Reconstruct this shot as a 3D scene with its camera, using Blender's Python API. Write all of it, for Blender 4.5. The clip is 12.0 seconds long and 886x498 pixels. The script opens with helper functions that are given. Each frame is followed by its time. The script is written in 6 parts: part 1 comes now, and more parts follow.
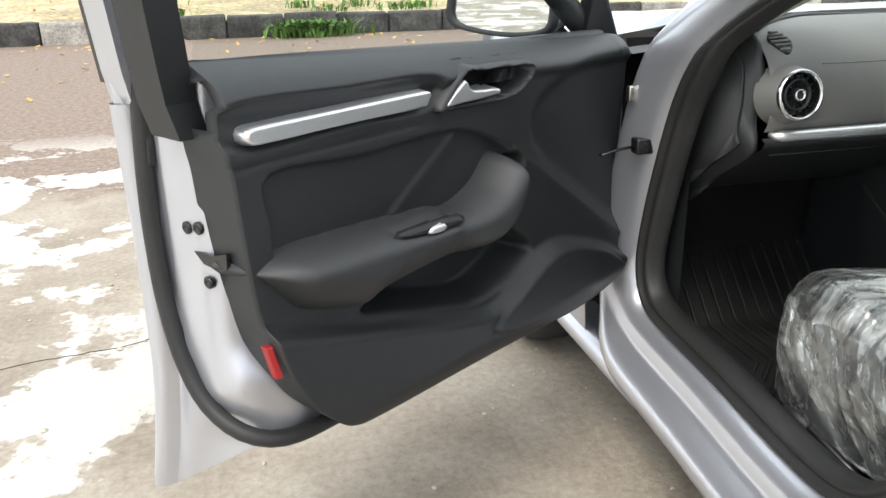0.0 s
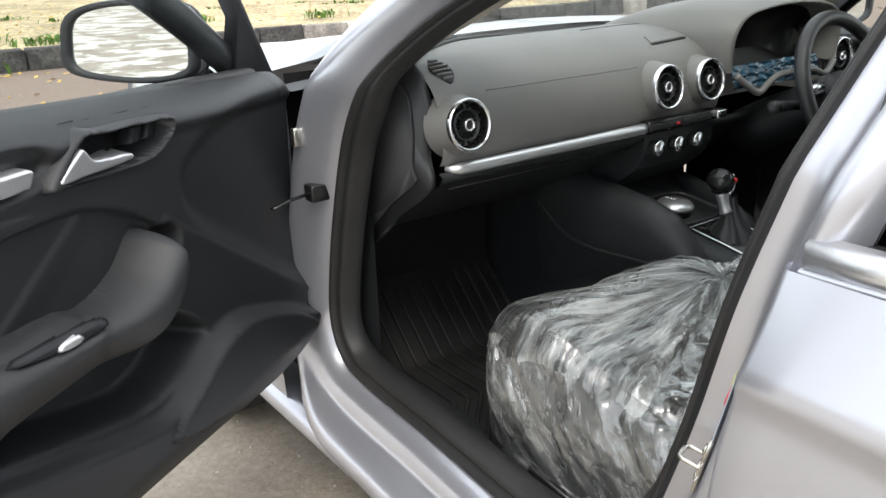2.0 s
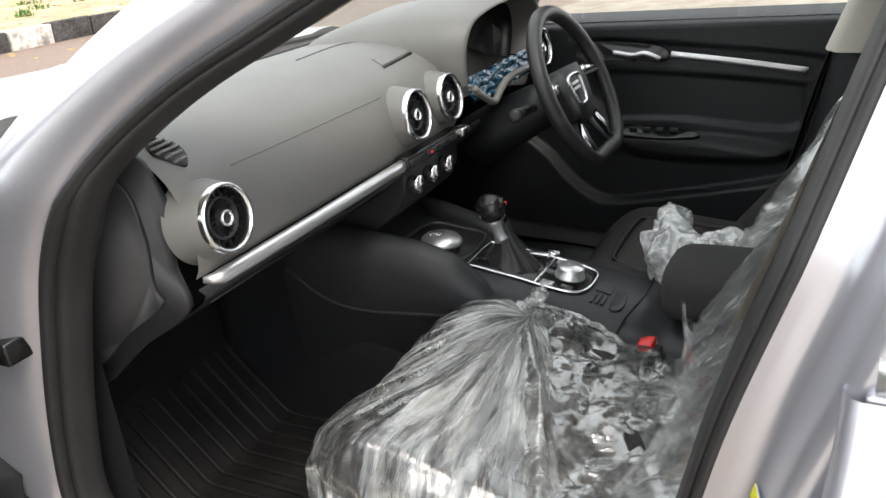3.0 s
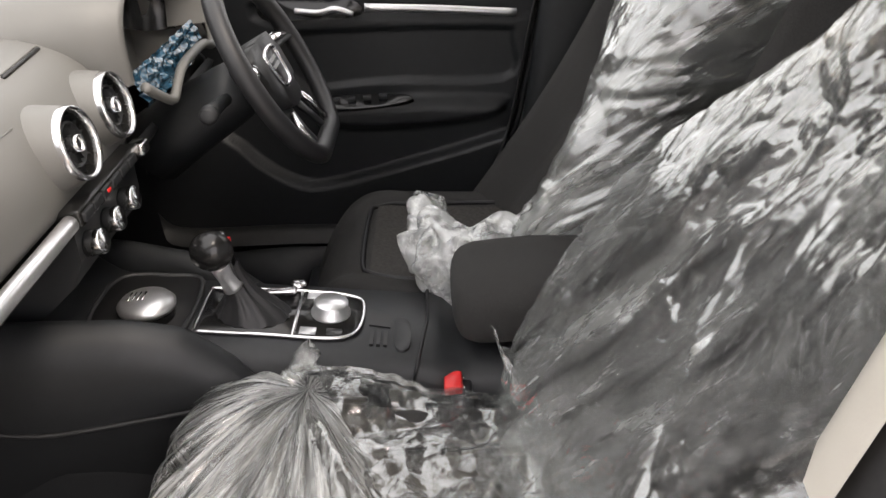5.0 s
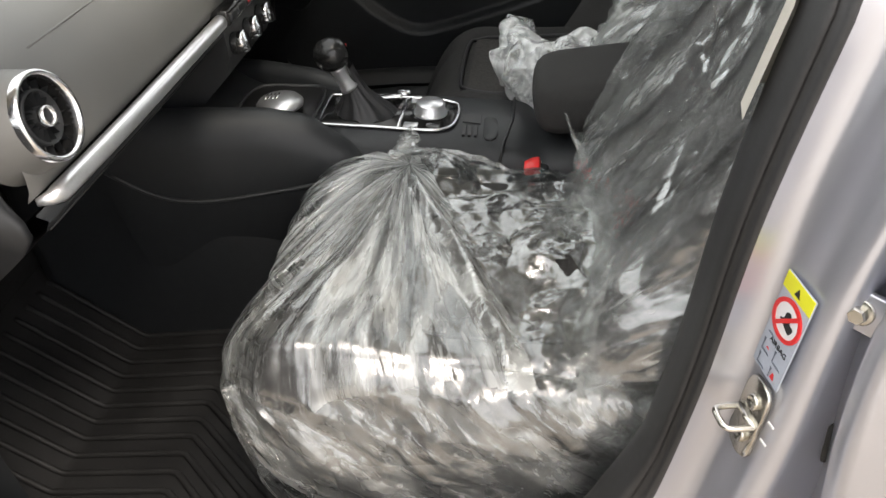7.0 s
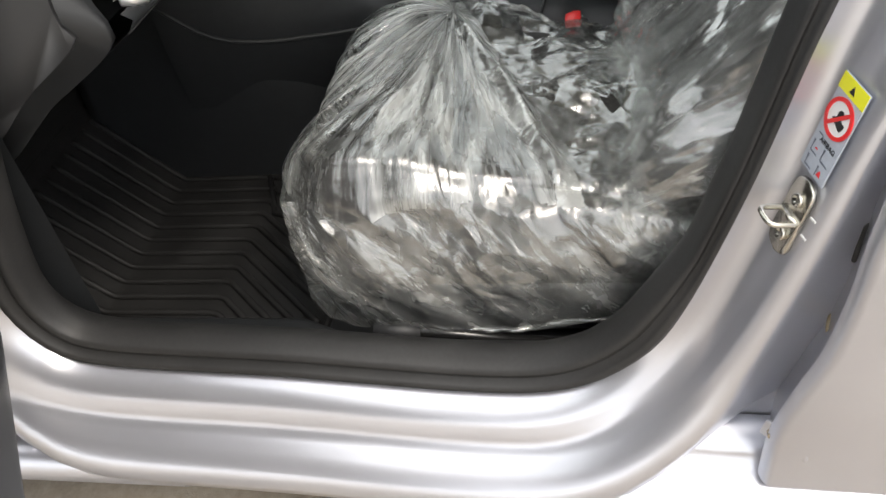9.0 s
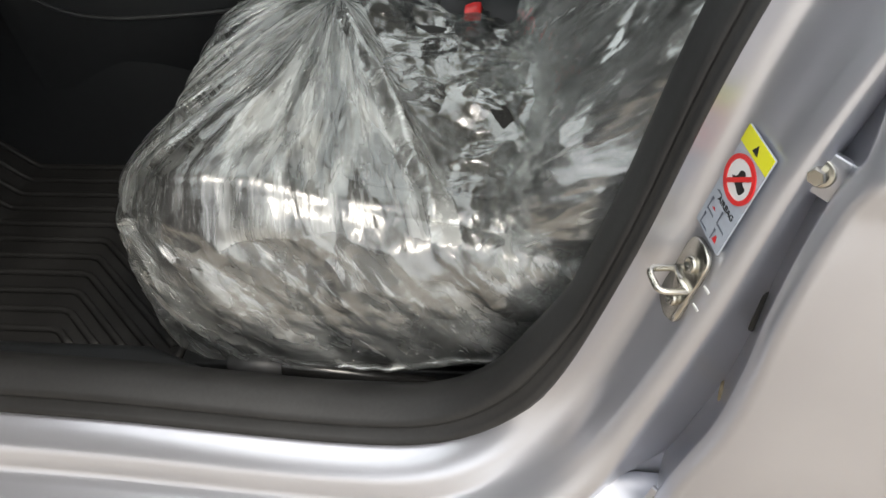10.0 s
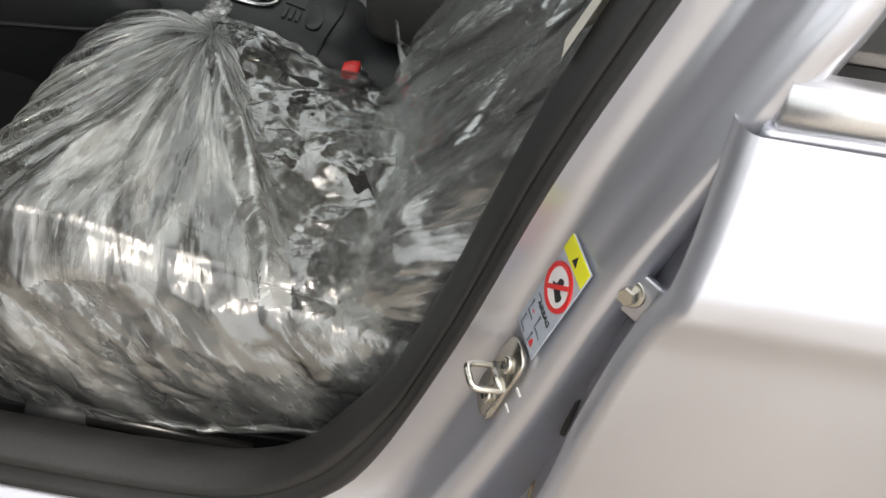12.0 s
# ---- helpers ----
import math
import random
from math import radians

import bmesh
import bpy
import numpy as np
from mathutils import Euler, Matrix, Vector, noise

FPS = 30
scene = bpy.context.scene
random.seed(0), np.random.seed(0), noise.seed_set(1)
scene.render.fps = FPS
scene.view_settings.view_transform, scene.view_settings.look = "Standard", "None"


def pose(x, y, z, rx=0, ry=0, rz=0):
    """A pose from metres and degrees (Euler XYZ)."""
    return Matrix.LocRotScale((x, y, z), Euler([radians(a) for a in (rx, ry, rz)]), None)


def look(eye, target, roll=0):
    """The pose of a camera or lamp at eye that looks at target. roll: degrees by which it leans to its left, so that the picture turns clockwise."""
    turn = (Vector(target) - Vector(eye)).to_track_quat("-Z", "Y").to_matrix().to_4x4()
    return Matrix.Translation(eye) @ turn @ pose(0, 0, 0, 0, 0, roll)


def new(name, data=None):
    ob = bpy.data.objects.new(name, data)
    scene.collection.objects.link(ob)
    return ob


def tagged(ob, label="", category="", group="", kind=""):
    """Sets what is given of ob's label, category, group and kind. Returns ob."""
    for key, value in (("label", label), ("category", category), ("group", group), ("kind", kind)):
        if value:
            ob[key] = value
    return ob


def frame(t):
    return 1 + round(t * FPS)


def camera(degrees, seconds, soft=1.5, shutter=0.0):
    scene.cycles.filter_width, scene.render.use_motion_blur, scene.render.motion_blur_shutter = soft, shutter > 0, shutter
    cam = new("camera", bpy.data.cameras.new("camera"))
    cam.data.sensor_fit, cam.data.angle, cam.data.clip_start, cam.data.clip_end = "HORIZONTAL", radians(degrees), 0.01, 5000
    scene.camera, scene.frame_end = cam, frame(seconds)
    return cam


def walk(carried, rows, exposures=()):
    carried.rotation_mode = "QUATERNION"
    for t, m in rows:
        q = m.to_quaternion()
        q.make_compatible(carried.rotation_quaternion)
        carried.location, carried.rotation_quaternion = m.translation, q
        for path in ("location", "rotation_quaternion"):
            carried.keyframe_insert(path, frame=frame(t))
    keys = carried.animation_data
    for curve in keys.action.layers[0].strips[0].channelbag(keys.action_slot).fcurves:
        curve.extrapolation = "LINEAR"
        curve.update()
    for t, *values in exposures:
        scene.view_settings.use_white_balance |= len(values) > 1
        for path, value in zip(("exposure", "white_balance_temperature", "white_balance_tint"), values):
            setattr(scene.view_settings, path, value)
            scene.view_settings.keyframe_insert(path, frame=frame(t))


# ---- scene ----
cam = camera(56.7, 12.0)
PATH = [
    (0, (-1.594, -1.213, 1.163), (-1.157, 0.607, 0.461), -0.9),
    (0.5, (-1.604, -1.376, 1.15), (-1.186, 0.439, 0.421), -0.5),
    (1, (-1.579, -1.36, 1.143), (-1.068, 0.425, 0.399), -1.8),
    (1.5, (-1.534, -1.174, 1.158), (-0.706, 0.5, 0.441), -2.6),
    (2, (-1.473, -1.029, 1.169), (-0.377, 0.503, 0.497), -2.0),
    (2.5, (-1.452, -0.822, 1.194), (-0.053, 0.442, 0.526), -3.5),
    (3, (-1.36, -0.625, 1.228), (0.268, 0.261, 0.475), -5.9),
    (3.5, (-1.188, -0.472, 1.222), (0.53, 0.132, 0.396), -7.0),
    (3.7, (-1.125, -0.433, 1.234), (0.617, 0.07, 0.389), -6.8),
    (5.3, (-1.012, -0.367, 1.209), (0.736, -0.307, 0.239), -6.6),
    (5.5, (-1.027, -0.374, 1.197), (0.701, -0.258, 0.197), -7.0),
    (6, (-1.077, -0.404, 1.165), (0.597, -0.124, 0.108), -7.9),
    (6.5, (-1.162, -0.432, 1.16), (0.467, -0.054, 0.063), -9.7),
    (7, (-1.287, -0.424, 1.171), (0.327, -0.043, 0.054), -11.7),
    (7.2, (-1.346, -0.416, 1.177), (0.266, -0.042, 0.053), -12.1),
    (8.8, (-1.403, -0.384, 1.143), (0.117, -0.036, -0.109), -10.2),
    (9, (-1.406, -0.358, 1.132), (0.074, 0.016, -0.161), -10.0),
    (9.5, (-1.381, -0.355, 1.113), (0.033, 0.037, -0.246), -10.4),
    (10, (-1.25, -0.406, 1.106), (0.183, -0.209, -0.275), -4.1),
    (10.5, (-1.102, -0.455, 1.064), (0.387, -0.531, -0.27), 15.2),
    (11, (-1.055, -0.447, 1.019), (0.465, -0.598, -0.272), 27.8),
    (11.5, (-1.096, -0.441, 1.018), (0.41, -0.561, -0.292), 25.6),
    (12, (-1.21, -0.456, 1.112), (0.319, -0.521, -0.175), 9.7),
]
EXPOSURES = [(0, 0.75, 6600, 8), (1.0, 0.52, 6500, 8), (1.5, 0.66, 7000, 12), (2.0, 0.70, 6600, 10), (3.5, 1.18, 7000, 16), (5.5, 1.36, 7300, 20), (7.0, 1.15, 7100, 14), (9.0, 0.93, 6980, 12), (10.5, 0.76, 6930, 10), (12, 0.70, 7050, 12)]
walk(cam, [(t, look(eye, target, roll)) for t, eye, target, roll in PATH], EXPOSURES)

# ---- light ----
world = bpy.data.worlds.new("overcast_sky")
scene.world = world
world.use_nodes = True
wn = world.node_tree
sky = wn.nodes.new("ShaderNodeTexSky")
sky.sky_type, sky.sun_disc = "NISHITA", False
sky.sun_elevation, sky.sun_rotation = radians(58), radians(215)
sky.dust_density, sky.air_density = 3.0, 1.0
pale = wn.nodes.new("ShaderNodeMix")
pale.data_type, pale.blend_type = "RGBA", "MIX"
pale.inputs["Factor"].default_value = 0.75
pale.inputs["B"].default_value = (9.0, 9.4, 9.8, 1)
wn.links.new(sky.outputs[0], pale.inputs["A"])
wn.links.new(pale.outputs["Result"], wn.nodes["Background"].inputs[0])
wn.nodes["Background"].inputs[1].default_value = 0.15
sun = new("sun", bpy.data.lights.new("sun", "SUN"))
sun.data.energy, sun.data.angle, sun.data.color = 1.2, radians(20), (1.0, 0.96, 0.9)
sun.matrix_world = look((-4, -5, 9), (0, 0, 0.5))


# ---- materials ----
def material(name, colour, rough=0.5, metal=0.0, grain=0.0, grain_scale=200.0, bump=0.0, bump_scale=300.0, stain=0.0, stain_scale=6.0, coat=0.0, spec=0.5):
    """Principled surface with fine grain, broad stains and a fine relief."""
    m = bpy.data.materials.new(name)
    m.use_nodes = True
    nt = m.node_tree
    bsdf = nt.nodes["Principled BSDF"]
    bsdf.inputs["Base Color"].default_value = (*colour, 1)
    bsdf.inputs["Roughness"].default_value = rough
    bsdf.inputs["Metallic"].default_value = metal
    bsdf.inputs["Coat Weight"].default_value = coat
    bsdf.inputs["Coat Roughness"].default_value = 0.06
    bsdf.inputs["Specular IOR Level"].default_value = spec
    geo = nt.nodes.new("ShaderNodeNewGeometry")
    if grain or stain:
        mul = None
        for amount, scale in ((grain, grain_scale), (stain, stain_scale)):
            if not amount:
                continue
            tex = nt.nodes.new("ShaderNodeTexNoise")
            tex.inputs["Scale"].default_value, tex.inputs["Detail"].default_value = scale, 5
            nt.links.new(geo.outputs["Position"], tex.inputs["Vector"])
            rng = nt.nodes.new("ShaderNodeMapRange")
            rng.inputs["From Min"].default_value, rng.inputs["From Max"].default_value = 0.3, 0.7
            rng.inputs["To Min"].default_value, rng.inputs["To Max"].default_value = 1 - amount, 1 + amount
            nt.links.new(tex.outputs["Fac"], rng.inputs["Value"])
            if mul is None:
                mul = rng.outputs["Result"]
            else:
                mm = nt.nodes.new("ShaderNodeMath")
                mm.operation = "MULTIPLY"
                nt.links.new(mul, mm.inputs[0])
                nt.links.new(rng.outputs["Result"], mm.inputs[1])
                mul = mm.outputs[0]
        vm = nt.nodes.new("ShaderNodeVectorMath")
        vm.operation = "SCALE"
        vm.inputs[0].default_value = colour
        nt.links.new(mul, vm.inputs["Scale"])
        nt.links.new(vm.outputs[0], bsdf.inputs["Base Color"])
    if bump:
        tex = nt.nodes.new("ShaderNodeTexNoise")
        tex.inputs["Scale"].default_value, tex.inputs["Detail"].default_value = bump_scale, 3
        nt.links.new(geo.outputs["Position"], tex.inputs["Vector"])
        bn = nt.nodes.new("ShaderNodeBump")
        bn.inputs["Strength"].default_value, bn.inputs["Distance"].default_value = bump, 0.002
        nt.links.new(tex.outputs["Fac"], bn.inputs["Height"])
        nt.links.new(bn.outputs[0], bsdf.inputs["Normal"])
    return m


def glass_material(name, tint, rough=0.0, least=0.05):
    """A thin pane: clear, with a weak reflection that grows at grazing angles."""
    m = bpy.data.materials.new(name)
    m.use_nodes = True
    nt = m.node_tree
    nt.nodes.remove(nt.nodes["Principled BSDF"])
    tr, gl, mix, lw, pw = (nt.nodes.new(k) for k in ("ShaderNodeBsdfTransparent", "ShaderNodeBsdfGlossy", "ShaderNodeMixShader", "ShaderNodeLayerWeight", "ShaderNodeMath"))
    tr.inputs["Color"].default_value = (*tint, 1)
    gl.inputs["Roughness"].default_value = rough
    pw.operation = "POWER"
    pw.inputs[1].default_value = 4.5
    nt.links.new(lw.outputs["Facing"], pw.inputs[0])
    ma = nt.nodes.new("ShaderNodeMath")
    ma.operation = "MULTIPLY_ADD"
    ma.inputs[1].default_value, ma.inputs[2].default_value = 0.8, least
    nt.links.new(pw.outputs[0], ma.inputs[0])
    nt.links.new(ma.outputs[0], mix.inputs[0])
    nt.links.new(tr.outputs[0], mix.inputs[1])
    nt.links.new(gl.outputs[0], mix.inputs[2])
    nt.links.new(mix.outputs[0], nt.nodes["Material Output"].inputs[0])
    return m


PAINT = material("silver_paint", (0.56, 0.57, 0.615), 0.30, 0.74, stain=0.03, coat=0.35)
TRIM = material("black_trim", (0.0150, 0.0166, 0.0182), 0.50, bump=0.12, bump_scale=900, grain=0.10, grain_scale=60, stain=0.12)
TRIM_SOFT = material("soft_dark_plastic", (0.026, 0.027, 0.0285), 0.52, bump=0.14, bump_scale=1100, stain=0.10)
DASH = material("dash_pad", (0.148, 0.146, 0.138), 0.50, bump=0.15, bump_scale=900, stain=0.08)
RUBBER = material("rubber", (0.018, 0.018, 0.018), 0.55, stain=0.25, stain_scale=9, grain=0.15)
ALU = material("brushed_aluminium", (0.72, 0.72, 0.73), 0.33, 0.85, grain=0.04, grain_scale=400)
CHROME = material("chrome", (0.80, 0.80, 0.81), 0.20, 1.0)
ZINC = material("zinc_steel", (0.60, 0.58, 0.52), 0.25, 1.0, stain=0.12, stain_scale=40)
BEIGE = material("beige_liner", (0.55, 0.52, 0.45), 0.8, bump=0.1, stain=0.06)
FABRIC = material("seat_fabric", (0.030, 0.029, 0.028), 0.9, bump=0.5, bump_scale=1300, grain=0.25, grain_scale=700, stain=0.1)
CARPET = material("carpet", (0.013, 0.013, 0.013), 0.95, bump=0.6, bump_scale=900, grain=0.3, grain_scale=500, spec=0.2)
MAT_RUBBER = material("mat_rubber", (0.013, 0.013, 0.013), 0.62, grain=0.1, stain=0.35, stain_scale=12, spec=0.3)
DARK_RED = material("reflector_red", (0.30, 0.012, 0.015), 0.25, stain=0.05)
RED = material("red_plastic", (0.75, 0.03, 0.03), 0.35, stain=0.05)
WHITE = material("white_print", (0.80, 0.80, 0.79), 0.5, stain=0.03)
GREY_PRINT = material("grey_print", (0.16, 0.18, 0.22), 0.5)
INK = material("black_print", (0.015, 0.015, 0.016), 0.5)
YELLOW = material("yellow_print", (0.80, 0.78, 0.03), 0.5, stain=0.03)
STICKER_GREY = material("grey_foil", (0.42, 0.46, 0.52), 0.45, grain=0.05)
BOOT = material("tan_boot", (0.28, 0.22, 0.14), 0.6, stain=0.2)
LEATHER = material("black_leather", (0.020, 0.020, 0.021), 0.42, bump=0.25, bump_scale=700, stain=0.1)
WEAVE = material("quilted_weave", (0.040, 0.037, 0.034), 0.9, bump=0.8, bump_scale=160, grain=0.35, grain_scale=160)
MIRROR = material("mirror_silver", (0.86, 0.88, 0.88), 0.01, 1.0)
BLUE_FILM = material("blue_film", (0.012, 0.045, 0.075), 0.12, stain=0.7, stain_scale=60)
GLASS = glass_material("window_glass", (0.90, 0.94, 0.92))
DARK_GLASS = glass_material("tinted_glass", (0.30, 0.32, 0.31))
BLACK_GLOSS = material("gloss_black", (0.012, 0.012, 0.012), 0.22, stain=0.1)
TYRE = material("tyre_rubber", (0.02, 0.02, 0.02), 0.7, stain=0.2)


# ---- mesh helpers ----
def part(name, bm, mat, parent=None, label="", flat=False):
    """Links a bmesh as one mesh object under a thing or a part."""
    me = bpy.data.meshes.new(name)
    bmesh.ops.recalc_face_normals(bm, faces=bm.faces)
    if not flat:
        for f in bm.faces:
            f.smooth = True
    bm.to_mesh(me)
    bm.free()
    me.materials.append(mat)
    ob = new(name, me)
    if parent is not None:
        ob.parent = parent
    if label:
        ob["label"] = label
    return ob


def thing(name, label, category, m=None, group="", kind=""):
    """An Empty at a thing's base that parents its parts."""
    ob = new(name)
    ob.empty_display_size = 0.05
    if m is not None:
        ob.matrix_basis = m
    return tagged(ob, label, category, group, kind)


def smooth_line(pts, n, closed=False):
    """n points along a Catmull-Rom curve through pts, evenly by length."""
    p = [np.array(q, float) for q in pts]
    k = len(p)
    fine = []
    spans = k if closed else k - 1
    for i in range(spans):
        if closed:
            a, b, c, d = p[(i - 1) % k], p[i], p[(i + 1) % k], p[(i + 2) % k]
        else:
            a, b, c, d = p[max(i - 1, 0)], p[i], p[i + 1], p[min(i + 2, k - 1)]
        for j in range(12):
            t = j / 12
            fine.append(0.5 * (2 * b + (c - a) * t + (2 * a - 5 * b + 4 * c - d) * t * t + (3 * b - a - 3 * c + d) * t ** 3))
    fine.append(p[0] if closed else p[-1])
    fine = np.array(fine)
    s = np.concatenate([[0], np.cumsum(np.linalg.norm(np.diff(fine, axis=0), axis=1))])
    want = np.linspace(0, s[-1], n + 1)[:-1] if closed else np.linspace(0, s[-1], n)
    return np.stack([np.interp(want, s, fine[:, i]) for i in range(fine.shape[1])], axis=1)


def loft(rows, around=False, along=False, caps=False, bm=None):
    """A skin over rows of points. around: each row closes; along: the last row joins the first."""
    bm = bm or bmesh.new()
    vs = [[bm.verts.new(p) for p in row] for row in rows]
    n, m = len(vs), len(vs[0])
    for i in range(n if along else n - 1):
        for j in range(m if around else m - 1):
            a, b = vs[i], vs[(i + 1) % n]
            bm.faces.new((a[j], a[(j + 1) % m], b[(j + 1) % m], b[j]))
    if caps:
        bm.faces.new(vs[0])
        bm.faces.new(list(reversed(vs[-1])))
    return bm


def slab(outline, depth, place, bm=None, bevel=0.0, seg=2):
    """An outline in a plane (a, b) given thickness along c; place maps (a, b, c) to the world or the parent."""
    bm = bm or bmesh.new()
    top = [bm.verts.new(place(a, b, depth)) for a, b in outline]
    low = [bm.verts.new(place(a, b, 0)) for a, b in outline]
    face = bm.faces.new(top)
    bm.faces.new(list(reversed(low)))
    k = len(outline)
    for i in range(k):
        bm.faces.new((top[i], low[i], low[(i + 1) % k], top[(i + 1) % k]))
    if bevel:
        edges = [e for e in face.edges]
        bmesh.ops.bevel(bm, geom=edges, offset=bevel, segments=seg, affect="EDGES", profile=0.5)
    return bm


def box(x0, x1, y0, y1, z0, z1, bevel=0.005, seg=2, bm=None):
    own = bmesh.new()
    bmesh.ops.create_cube(own, size=1)
    for v in own.verts:
        v.co = ((x0 + x1) / 2 + v.co.x * (x1 - x0), (y0 + y1) / 2 + v.co.y * (y1 - y0), (z0 + z1) / 2 + v.co.z * (z1 - z0))
    if bevel:
        bmesh.ops.bevel(own, geom=own.edges[:], offset=bevel, segments=seg, affect="EDGES", profile=0.5)
    if bm is None:
        return own
    me = bpy.data.meshes.new("tmp")
    own.to_mesh(me)
    own.free()
    bm.from_mesh(me)
    bpy.data.meshes.remove(me)
    return bm


def tube(path, radius, sides=12, bm=None, flatten=1.0, closed=False, caps=True):
    """A round bar along a path of points; radius may be one number or one for each point."""
    pts = [Vector(p) for p in path]
    n = len(pts)
    rad = radius if isinstance(radius, (list, tuple)) else [radius] * n
    rows, side = [], None
    for i, p in enumerate(pts):
        if closed:
            t = (pts[(i + 1) % n] - pts[i - 1]).normalized()
        else:
            t = (pts[min(i + 1, n - 1)] - pts[max(i - 1, 0)]).normalized()
        if side is None:
            side = t.cross(Vector((0, 0, 1)) if abs(t.z) < 0.9 else Vector((0, 1, 0))).normalized()
        side = (side - t * side.dot(t)).normalized()
        up = side.cross(t)
        rows.append([p + rad[i] * (math.cos(a) * side + flatten * math.sin(a) * up) for a in (2 * math.pi * k / sides for k in range(sides))])
    return loft(rows, around=True, along=closed, caps=caps and not closed, bm=bm)


def lathe(profile, centre, axis, sides=32, bm=None, caps=True):
    """Turns (radius, height) pairs round an axis."""
    q = Vector((0, 0, 1)).rotation_difference(Vector(axis).normalized())
    c = Vector(centre)
    rows = [[c + q @ Vector((r * math.cos(a), r * math.sin(a), h)) for a in (2 * math.pi * k / sides for k in range(sides))] for r, h in profile]
    return loft(rows, around=True, caps=caps, bm=bm)


def lean_in(z):
    """How far the cabin's sides lean inwards at a height."""
    return 0.42 * max(0.0, z - 0.96)


# ---- ground ----
def concrete_material():
    m = material("ground_concrete", (0.36, 0.32, 0.26), 0.85)
    nt = m.node_tree
    bsdf = nt.nodes["Principled BSDF"]
    geo = nt.nodes.new("ShaderNodeNewGeometry")

    def tex(scale, detail=6, rough=0.6):
        t = nt.nodes.new("ShaderNodeTexNoise")
        t.inputs["Scale"].default_value, t.inputs["Detail"].default_value, t.inputs["Roughness"].default_value = scale, detail, rough
        nt.links.new(geo.outputs["Position"], t.inputs["Vector"])
        return t.outputs["Fac"]

    def ramp(fac, stops):
        r = nt.nodes.new("ShaderNodeValToRGB")
        els = r.color_ramp.elements
        els[0].position, els[0].color = stops[0][0], (*stops[0][1], 1)
        els[1].position, els[1].color = stops[-1][0], (*stops[-1][1], 1)
        for pos, col in stops[1:-1]:
            els.new(pos).color = (*col, 1)
        nt.links.new(fac, r.inputs[0])
        return r.outputs[0]

    def mix(fac, a, b, kind="MIX"):
        x = nt.nodes.new("ShaderNodeMix")
        x.data_type, x.blend_type = "RGBA", kind
        if isinstance(fac, float):
            x.inputs["Factor"].default_value = fac
        else:
            nt.links.new(fac, x.inputs["Factor"])
        nt.links.new(a, x.inputs["A"])
        nt.links.new(b, x.inputs["B"])
        return x.outputs["Result"]

    sep = nt.nodes.new("ShaderNodeSeparateXYZ")
    nt.links.new(geo.outputs["Position"], sep.inputs[0])
    base = ramp(tex(2.2), [(0.3, (0.23, 0.19, 0.145)), (0.55, (0.36, 0.31, 0.25)), (0.75, (0.45, 0.41, 0.34))])
    fine = ramp(tex(45, 8, 0.7), [(0.3, (0.62, 0.6, 0.58)), (0.6, (1, 1, 1))])
    base = mix(0.8, base, fine, "MULTIPLY")
    asphalt = ramp(tex(24, 10, 0.85), [(0.33, (0.10, 0.072, 0.055)), (0.5, (0.21, 0.155, 0.12)), (0.66, (0.36, 0.285, 0.23))])
    # the drive gives way to worn asphalt further out
    edge = nt.nodes.new("ShaderNodeMath")
    edge.operation = "MULTIPLY_ADD"
    edge.inputs[1].default_value, edge.inputs[2].default_value = 2.4, -1.2
    nt.links.new(tex(1.1), edge.inputs[0])
    add = nt.nodes.new("ShaderNodeMath")
    add.operation = "ADD"
    nt.links.new(edge.outputs[0], add.inputs[0])
    nt.links.new(sep.outputs["Y"], add.inputs[1])
    far = nt.nodes.new("ShaderNodeMapRange")
    far.inputs["From Min"].default_value, far.inputs["From Max"].default_value = 2.9, 3.1
    nt.links.new(add.outputs[0], far.inputs["Value"])
    col = mix(far.outputs["Result"], base, asphalt)
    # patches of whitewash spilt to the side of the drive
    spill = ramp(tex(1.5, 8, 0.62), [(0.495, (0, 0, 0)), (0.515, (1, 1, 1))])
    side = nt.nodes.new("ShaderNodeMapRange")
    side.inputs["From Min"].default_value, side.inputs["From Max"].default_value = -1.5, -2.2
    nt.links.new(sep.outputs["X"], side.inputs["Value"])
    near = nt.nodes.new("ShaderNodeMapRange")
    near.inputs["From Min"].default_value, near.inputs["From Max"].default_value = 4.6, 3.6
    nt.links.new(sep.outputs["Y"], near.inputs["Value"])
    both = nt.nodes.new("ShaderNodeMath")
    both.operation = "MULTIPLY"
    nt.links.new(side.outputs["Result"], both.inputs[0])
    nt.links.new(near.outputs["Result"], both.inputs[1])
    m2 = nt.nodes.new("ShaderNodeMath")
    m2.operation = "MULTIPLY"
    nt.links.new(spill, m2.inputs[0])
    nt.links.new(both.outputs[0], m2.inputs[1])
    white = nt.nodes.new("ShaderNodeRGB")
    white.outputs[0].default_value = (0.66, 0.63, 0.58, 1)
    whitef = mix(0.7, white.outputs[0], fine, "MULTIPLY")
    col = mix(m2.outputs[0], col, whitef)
    nt.links.new(col, bsdf.inputs["Base Color"])
    bn = nt.nodes.new("ShaderNodeBump")
    bn.inputs["Strength"].default_value, bn.inputs["Distance"].default_value = 0.5, 0.01
    nt.links.new(tex(38, 8, 0.7), bn.inputs["Height"])
    nt.links.new(bn.outputs[0], bsdf.inputs["Normal"])
    return m


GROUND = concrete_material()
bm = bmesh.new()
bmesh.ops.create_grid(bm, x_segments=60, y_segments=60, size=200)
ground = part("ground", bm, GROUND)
tagged(ground, "worn sandy concrete drive with cracks and whitewash stains", "ground", kind="structure")

